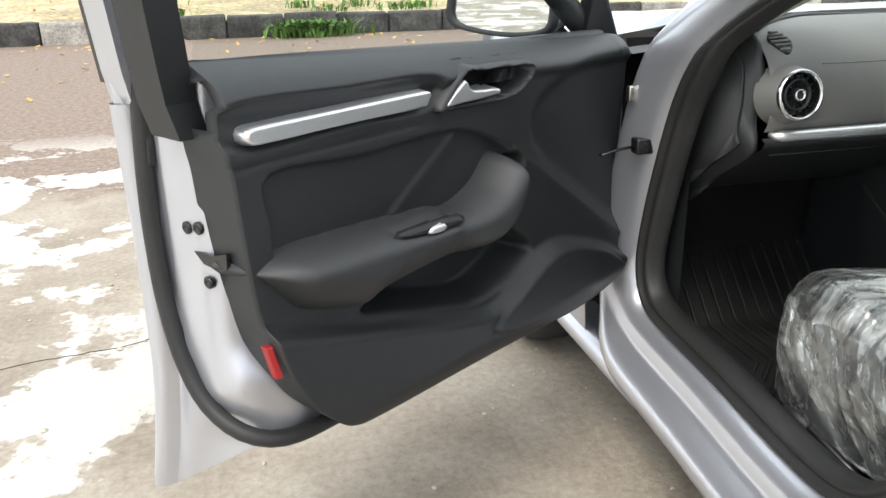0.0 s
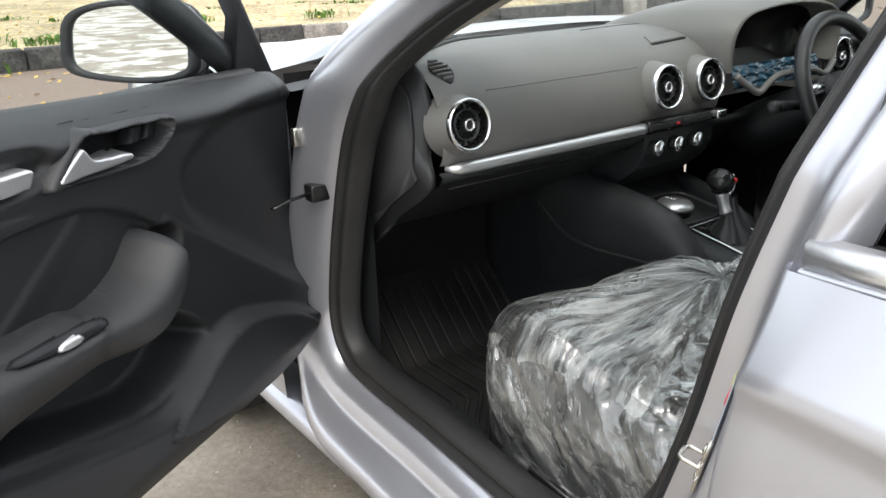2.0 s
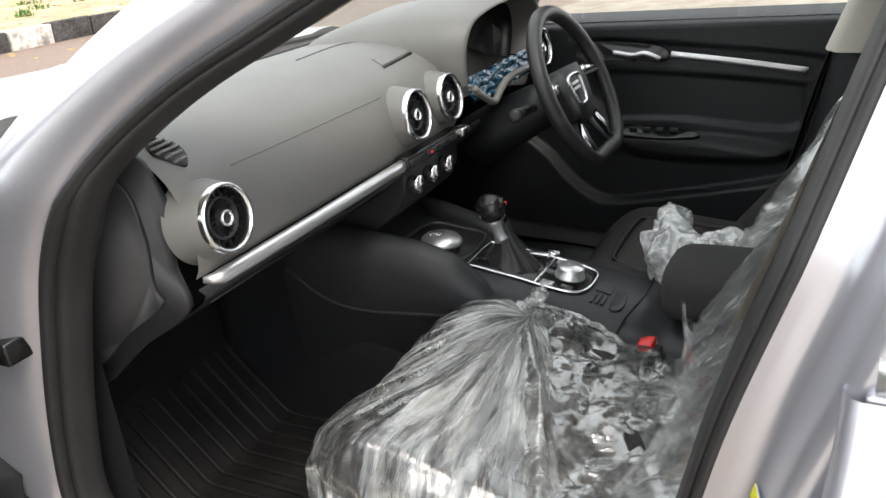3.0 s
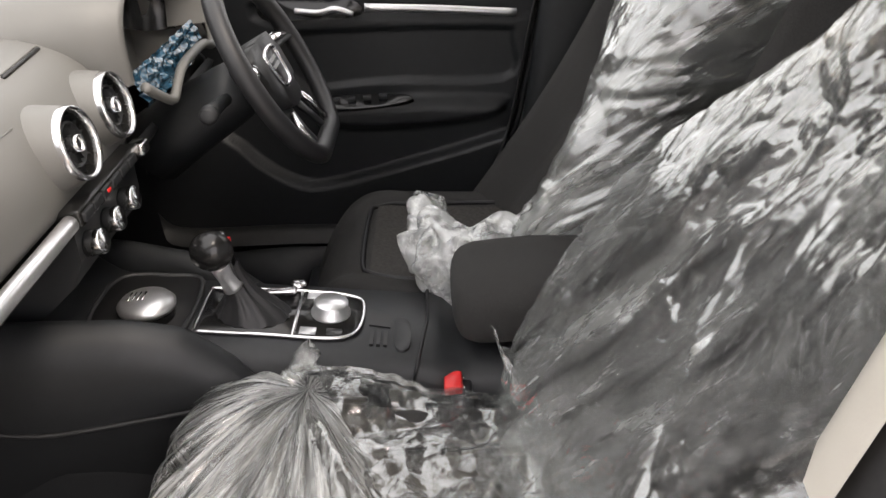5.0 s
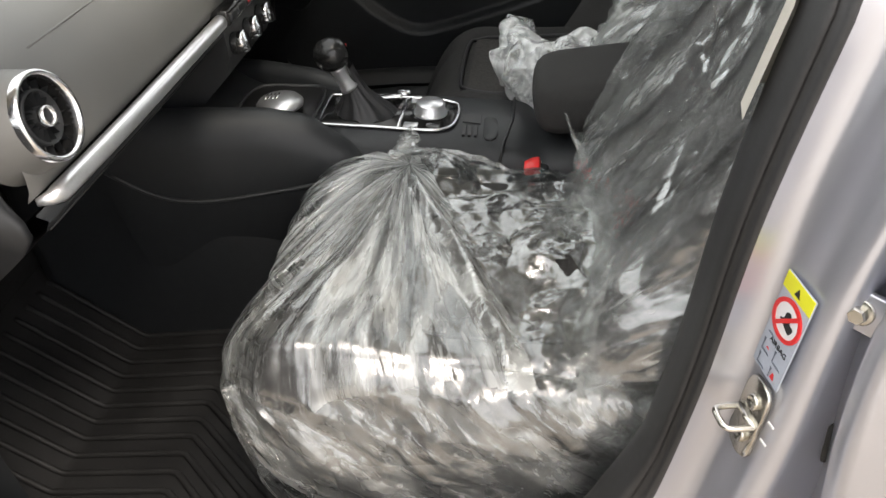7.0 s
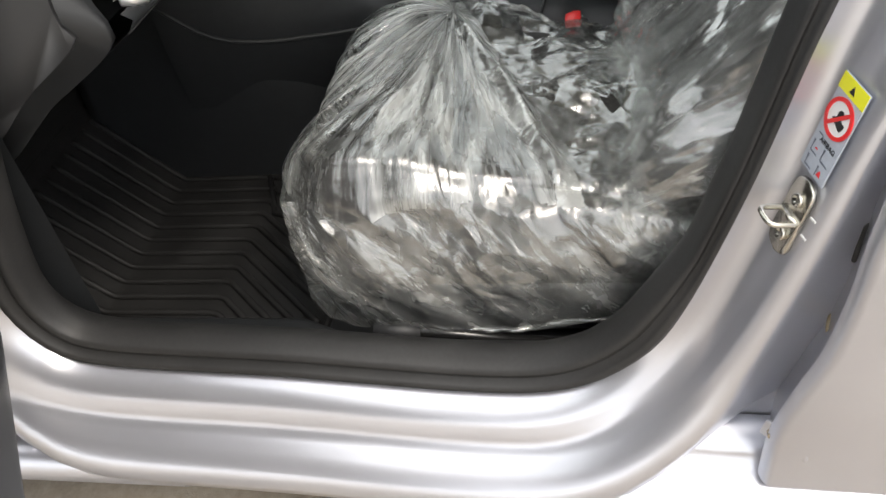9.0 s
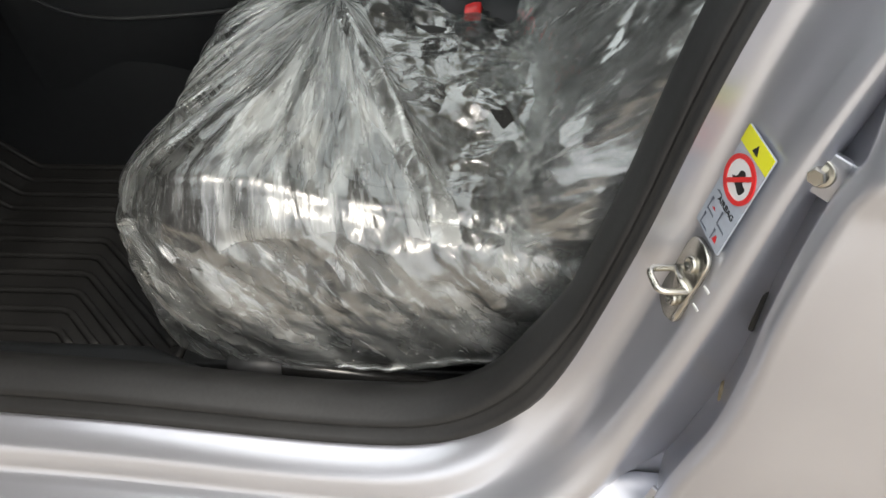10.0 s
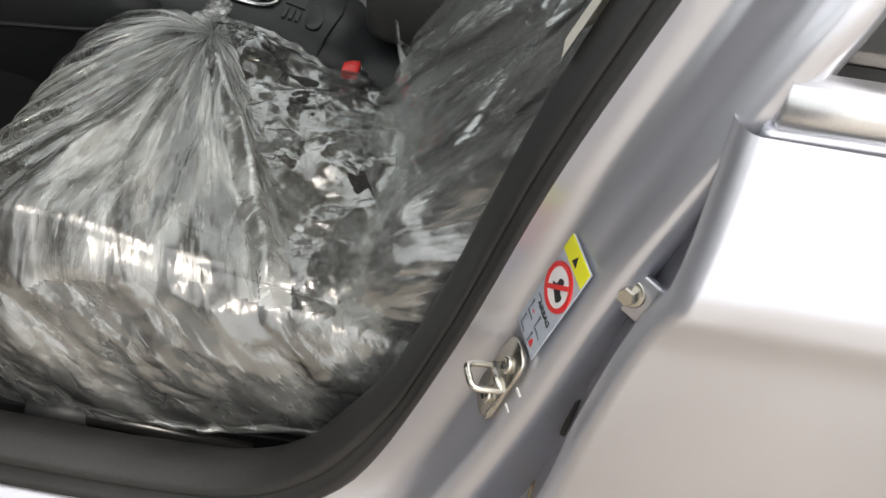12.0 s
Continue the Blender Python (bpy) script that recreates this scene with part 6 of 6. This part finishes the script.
# a torn hole near the backrest
gone = []
for f in bm.faces:
    c = f.calc_center_median()
    if math.hypot((c.x + 0.410) / 0.021, (c.y + 0.380) / 0.017) + 0.55 * noise.noise(Vector((c.x * 60, c.y * 60, 2))) < 0.85:
        gone.append(f)
bmesh.ops.delete(bm, geom=gone, context="FACES")
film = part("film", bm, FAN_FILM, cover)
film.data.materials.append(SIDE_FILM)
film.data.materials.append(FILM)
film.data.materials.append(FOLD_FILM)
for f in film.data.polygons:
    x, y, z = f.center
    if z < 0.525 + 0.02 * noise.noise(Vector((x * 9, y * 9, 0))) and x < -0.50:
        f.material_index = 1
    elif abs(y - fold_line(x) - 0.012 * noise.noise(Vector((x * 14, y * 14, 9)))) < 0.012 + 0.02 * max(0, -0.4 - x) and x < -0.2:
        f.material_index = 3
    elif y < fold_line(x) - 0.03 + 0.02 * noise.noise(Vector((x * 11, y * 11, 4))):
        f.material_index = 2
# gathered knot at the inner edge, with the twisted rim behind it
def bunch(points, radii, amp, seed, sides=22, n=60):
    path = smooth_line(points, n)
    rad = np.interp(np.linspace(0, 1, n), np.linspace(0, 1, len(radii)), radii)
    bm = tube(path.tolist(), rad.tolist(), sides)
    for v in bm.verts:
        w = Vector((v.co.x * 34, v.co.y * 34, v.co.z * 34 + seed))
        v.co += Vector((noise.noise(w), noise.noise(w + Vector((9, 0, 0))), noise.noise(w + Vector((0, 9, 0))))) * amp
    return bm


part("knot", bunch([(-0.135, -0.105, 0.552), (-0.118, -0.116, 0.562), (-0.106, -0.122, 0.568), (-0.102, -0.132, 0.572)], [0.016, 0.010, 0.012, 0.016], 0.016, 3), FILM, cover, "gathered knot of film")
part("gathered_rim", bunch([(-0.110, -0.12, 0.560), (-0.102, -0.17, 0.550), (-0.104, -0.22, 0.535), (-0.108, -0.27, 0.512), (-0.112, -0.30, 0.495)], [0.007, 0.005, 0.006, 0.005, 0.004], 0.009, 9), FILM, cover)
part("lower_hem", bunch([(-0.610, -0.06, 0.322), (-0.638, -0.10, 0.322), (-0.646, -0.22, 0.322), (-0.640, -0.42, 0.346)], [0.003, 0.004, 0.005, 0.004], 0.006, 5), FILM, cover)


def back_folds(x, y, z):
    w1, w2 = noise.noise(Vector((x * 6, z * 6, 1))), noise.noise(Vector((x * 6, z * 6, 31)))
    c, l = 0.90 * x + 0.42 * z, -0.42 * x + 0.90 * z
    fine = 0.008 * ridge(Vector((c * 9 + w1, l * 3.5 + w2, 0.5))) + 0.0060 * facet(c * 22 + w1 * 2, l * 9 + w2 * 2, 3.5) + 0.0030 * facet(c * 60 + w1 * 2, l * 22 + w2, 6.5) + 0.0012 * facet(c * 120 + w1 * 2, l * 50 + w2, 2.5)
    e, g = 0.62 * x - 0.78 * z, 0.78 * x + 0.62 * z
    big = 0.024 * ridge(Vector((e * 4.2 + w1 * 0.5, g * 1.4, 8.5)))
    left = float(ease((-0.42 - x) / 0.12))
    calm = float(ease((z - 0.50) / 0.20))
    return fine * (0.8 + 0.2 * calm) + big * (0.45 + 0.75 * left) * (0.35 + 0.65 * calm) + 0.006


# the cover's inner edge hangs loose low down and slants off over the shoulder
EDGE_Z, EDGE_X = (0.43, 0.50, 0.60, 0.74, 0.815, 0.891, 0.963, 1.02, 1.10, 1.4), (-0.075, -0.058, -0.052, -0.058, -0.095, -0.180, -0.265, -0.330, -0.40, -0.46)
grid = []
for f in np.linspace(0, 1.20, 340):
    y, z = -0.380 - 0.405 * f - 0.03 * math.sin(min(1, f) * math.pi), 0.43 + 0.645 * f
    y -= 0.035 * float(ease((0.22 - f) / 0.22))
    k = float(ease((f - 0.93) / 0.22))
    flare = 0.03 * float(ease((0.22 - f) / 0.22))
    left = -0.357 - 0.278 + 0.11 * k + flare * 0.6
    right = float(np.interp(z, EDGE_Z, EDGE_X)) + 0.006 * noise.noise(Vector((z * 25, 3, 0)))
    w = right - left
    over = float(ease((z - 0.78) / 0.08))
    ctrl = [(left + 0.02, y - 0.16, z - 0.08), (left - 0.004, y - 0.05, z - 0.02), (left + 0.025, y + 0.045 * (1 - k), z + 0.02), (left + w * 0.22, y + 0.042 * (1 - k), z + 0.016), (left + w * 0.5, y + 0.022, z), (left + w * 0.78, y + 0.040 * (1 - k), z + 0.015), (right - 0.02, y + 0.038 * (1 - k), z + 0.018), (right + 0.004, y - 0.02 * (1 - over) + 0.025 * over, z - 0.01 * (1 - over) + 0.01 * over), (right + 0.008, y - 0.06 * (1 - over) + 0.02 * over, z - 0.03 * (1 - over))]
    grid.append(smooth_line(ctrl, 300))
grid = displace(np.array(grid), lambda x, y, z: back_folds(x, y, z))
cover = thing("seat_back_cover", "clear crinkled plastic cover over the backrest", "plastic cover")
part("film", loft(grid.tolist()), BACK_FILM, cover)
part("loose_fold", bunch([(-0.090, -0.400, 0.535), (-0.098, -0.405, 0.49), (-0.110, -0.400, 0.45), (-0.13, -0.395, 0.42)], [0.008, 0.012, 0.014, 0.010], 0.010, 12), FILM, cover)

# loose lower edge standing off between cushion and backrest
lip_path = smooth_line([(-0.098, -0.408, 0.540), (-0.135, -0.420, 0.512), (-0.183, -0.428, 0.486), (-0.245, -0.402, 0.452), (-0.303, -0.376, 0.432), (-0.36, -0.372, 0.440)], 60)
rows = [[(x + 0.012 * math.sin(9 * f + k * 4) * f, y + 0.030 * f + 0.010 * noise.noise(Vector((k * 7, f * 3, 2))), z + 0.050 * f + 0.012 * noise.noise(Vector((k * 9, f * 2, 8)))) for f in np.linspace(-0.6, 1, 24)] for k, (x, y, z) in ((i / 59, p) for i, p in enumerate(lip_path))]
part("loose_edge", loft(rows), FILM, cover, "loose standing edge of film")

# the driver's cover, torn off the cushion and left hanging from the backrest
grid = []
for f in np.linspace(0.12, 1.38, 260):
    y, z = -0.395 - 0.405 * f - 0.03 * math.sin(min(1, f) * math.pi), 0.43 + 0.645 * f
    k = float(ease((f - 0.93) / 0.22))
    right = 0.20 + 0.28 * float(ease((f - 0.30) / 0.45)) + 0.02 * noise.noise(Vector((f * 9, 0, 0)))
    left = 0.108 + 0.12 * k
    w = right - left
    ctrl = [(left + 0.01, y - 0.14, z - 0.07), (left, y - 0.03, z - 0.02), (left + 0.03, y + 0.055, z + 0.02), (left + w * 0.4, y + 0.05, z + 0.015), (left + w * 0.7, y + 0.035, z), (right, y + 0.028, z)]
    grid.append(smooth_line(ctrl, 170))
grid = displace(np.array(grid), lambda x, y, z: 1.3 * back_folds(x * 1.3, y, z))
loose = thing("loose_seat_cover", "torn clear plastic cover hanging off the driver's backrest", "plastic cover")
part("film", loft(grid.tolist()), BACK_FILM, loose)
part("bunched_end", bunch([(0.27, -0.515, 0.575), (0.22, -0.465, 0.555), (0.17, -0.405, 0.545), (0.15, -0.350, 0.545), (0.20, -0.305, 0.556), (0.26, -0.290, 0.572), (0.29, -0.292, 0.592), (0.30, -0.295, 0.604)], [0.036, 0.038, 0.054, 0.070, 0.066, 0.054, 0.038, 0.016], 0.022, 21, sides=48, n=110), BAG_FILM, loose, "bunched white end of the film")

# ---- roadside ----
KERB = material("kerb_stone", (0.30, 0.28, 0.25), 0.9, grain=0.35, grain_scale=30, stain=0.5, stain_scale=3, bump=1.0, bump_scale=25)
KERB_WHITE = material("whitewashed_kerb", (0.52, 0.49, 0.44), 0.9, grain=0.35, grain_scale=22, stain=0.55, stain_scale=5, bump=1.0, bump_scale=25)
KERB_BLACK = material("dark_painted_kerb", (0.055, 0.053, 0.05), 0.9, grain=0.5, grain_scale=25, stain=0.6, stain_scale=4, bump=1.0, bump_scale=25)
LITTER = material("leaf_litter", (0.42, 0.34, 0.20), 0.95, grain=0.55, grain_scale=14, stain=0.35, stain_scale=1.2, bump=1.0, bump_scale=18)
LEAF = material("dry_leaf", (0.55, 0.36, 0.10), 0.8, stain=0.5, stain_scale=3)
GRASS = material("weed_green", (0.10, 0.20, 0.035), 0.7, stain=0.45, stain_scale=12)
STONE = material("pebble", (0.40, 0.36, 0.30), 0.9, stain=0.4, stain_scale=20)
random.seed(5)
kerb = thing("kerb", "weathered kerb of painted stone blocks along the road", "kerb", kind="structure")
x, k = -16.0, 0
while x < 24:
    w = 0.70 + 0.10 * random.random()
    bm = box(x + 0.008, x + w - 0.008, 10.25 + 0.03 * random.random(), 10.50, -0.05, 0.27 + 0.03 * random.random(), 0.03, 3)
    for v in bm.verts:
        v.co += Vector((0, noise.noise(v.co * 6) * 0.02, noise.noise(v.co * 5 + Vector((3, 0, 0))) * 0.02))
    part("block", bm, random.choice((KERB, KERB_WHITE, KERB_BLACK, KERB_BLACK)), kerb)
    x += w
    k += 1
bm = bmesh.new()
bmesh.ops.create_grid(bm, x_segments=90, y_segments=40, size=1)
for v in bm.verts:
    v.co = Vector((4 + v.co.x * 36, 28 + v.co.y * 17.6, 0))
    v.co.z = 0.22 + 0.10 * noise.noise(Vector((v.co.x * 0.4, v.co.y * 0.4, 0))) + 0.02 * (v.co.y - 10.4)
verge = part("verge", bm, LITTER)
tagged(verge, "sandy verge strewn with dry leaves behind the kerb", "verge", kind="structure")


def tuft(bm, cx, cy, z, blades, size):
    for _ in range(blades):
        a, l = random.uniform(0, 2 * math.pi), size * random.uniform(0.5, 1.2)
        bx, by = cx + random.gauss(0, size * 0.9), cy + random.gauss(0, size * 0.35)
        d = Vector((math.cos(a), math.sin(a), 0))
        s = Vector((-d.y, d.x, 0)) * l * random.uniform(0.06, 0.14)
        p0, p1, p2 = Vector((bx, by, z)), Vector((bx, by, z + l * 0.6)) + d * l * 0.25, Vector((bx, by, z + l * random.uniform(0.5, 0.9))) + d * l * 0.75
        vs = [bm.verts.new(q) for q in (p0 - s * 0.5, p0 + s * 0.5, p1 + s, p2, p1 - s)]
        bm.faces.new(vs)


bm = bmesh.new()
tuft(bm, -0.62, 10.12, 0.0, 900, 0.24)
weeds = part("weeds", bm, GRASS, flat=True)
tagged(weeds, "clump of green weeds growing at the foot of the kerb", "weeds", kind="stuff")
bm = bmesh.new()
for _ in range(60):
    tuft(bm, random.uniform(-10, 14), random.uniform(10.7, 17), 0.25, 40, 0.16)
scrub = part("verge_grass", bm, GRASS, flat=True)
tagged(scrub, "sparse green grass on the verge", "grass", kind="stuff")
bm = bmesh.new()
for _ in range(2600):
    px, py = random.uniform(-12, 16), random.uniform(9.6, 18) if random.random() < 0.8 else random.uniform(6, 10.2)
    z = 0.004 if py < 10.2 else 0.27 + 0.02 * (py - 10.4) + 0.08
    a, s = random.uniform(0, 6.28), random.uniform(0.02, 0.06)
    d, e = Vector((math.cos(a), math.sin(a), random.uniform(-0.2, 0.4))) * s, Vector((-math.sin(a), math.cos(a), random.uniform(-0.2, 0.4))) * s * 0.5
    c = Vector((px, py, z + 0.01))
    bm.faces.new([bm.verts.new(q) for q in (c - d, c + e, c + d, c - e)])
leaves = part("fallen_leaves", bm, LEAF, flat=True)
tagged(leaves, "dry yellow leaves fallen on the verge and road", "leaves", kind="stuff")
# loose stones and flakes on the drive
bm = bmesh.new()
for _ in range(420):
    px, py = random.uniform(-3.4, -0.6), random.uniform(-0.4, 3.8)
    s = random.choice((0.003, 0.004, 0.005, 0.007, 0.011))
    c = Vector((px, py, s * 0.3))
    vs = [bm.verts.new(c + Vector((math.cos(t) * s * random.uniform(0.7, 1.3), math.sin(t) * s * random.uniform(0.7, 1.3), random.uniform(-0.2, 0.3) * s))) for t in np.linspace(0, 6.28, 6, endpoint=False)]
    tip = bm.verts.new(c + Vector((0, 0, s * 0.7)))
    for i in range(6):
        bm.faces.new((vs[i], vs[(i + 1) % 6], tip))
grit = part("grit", bm, STONE, flat=True)
tagged(grit, "loose grit and small stones on the drive", "gravel", kind="stuff")
# cracks in the concrete
for pts in ([(-1.75, 0.93), (-1.55, 1.0), (-1.40, 1.06), (-1.22, 1.10), (-1.10, 1.18), (-1.02, 1.32)], [(-1.22, 1.10), (-1.12, 1.04), (-1.0, 1.02)], [(-2.6, 1.1), (-2.3, 1.2), (-2.0, 1.25), (-1.8, 1.4)]):
    line = smooth_line(pts, 40)
    crack = part("crack", tube([(px + 0.010 * noise.noise(Vector((px * 30, py * 30, 0))), py + 0.010 * noise.noise(Vector((px * 30, py * 30, 5))), 0.0) for px, py in line], 0.0022, 5), INK, ground)
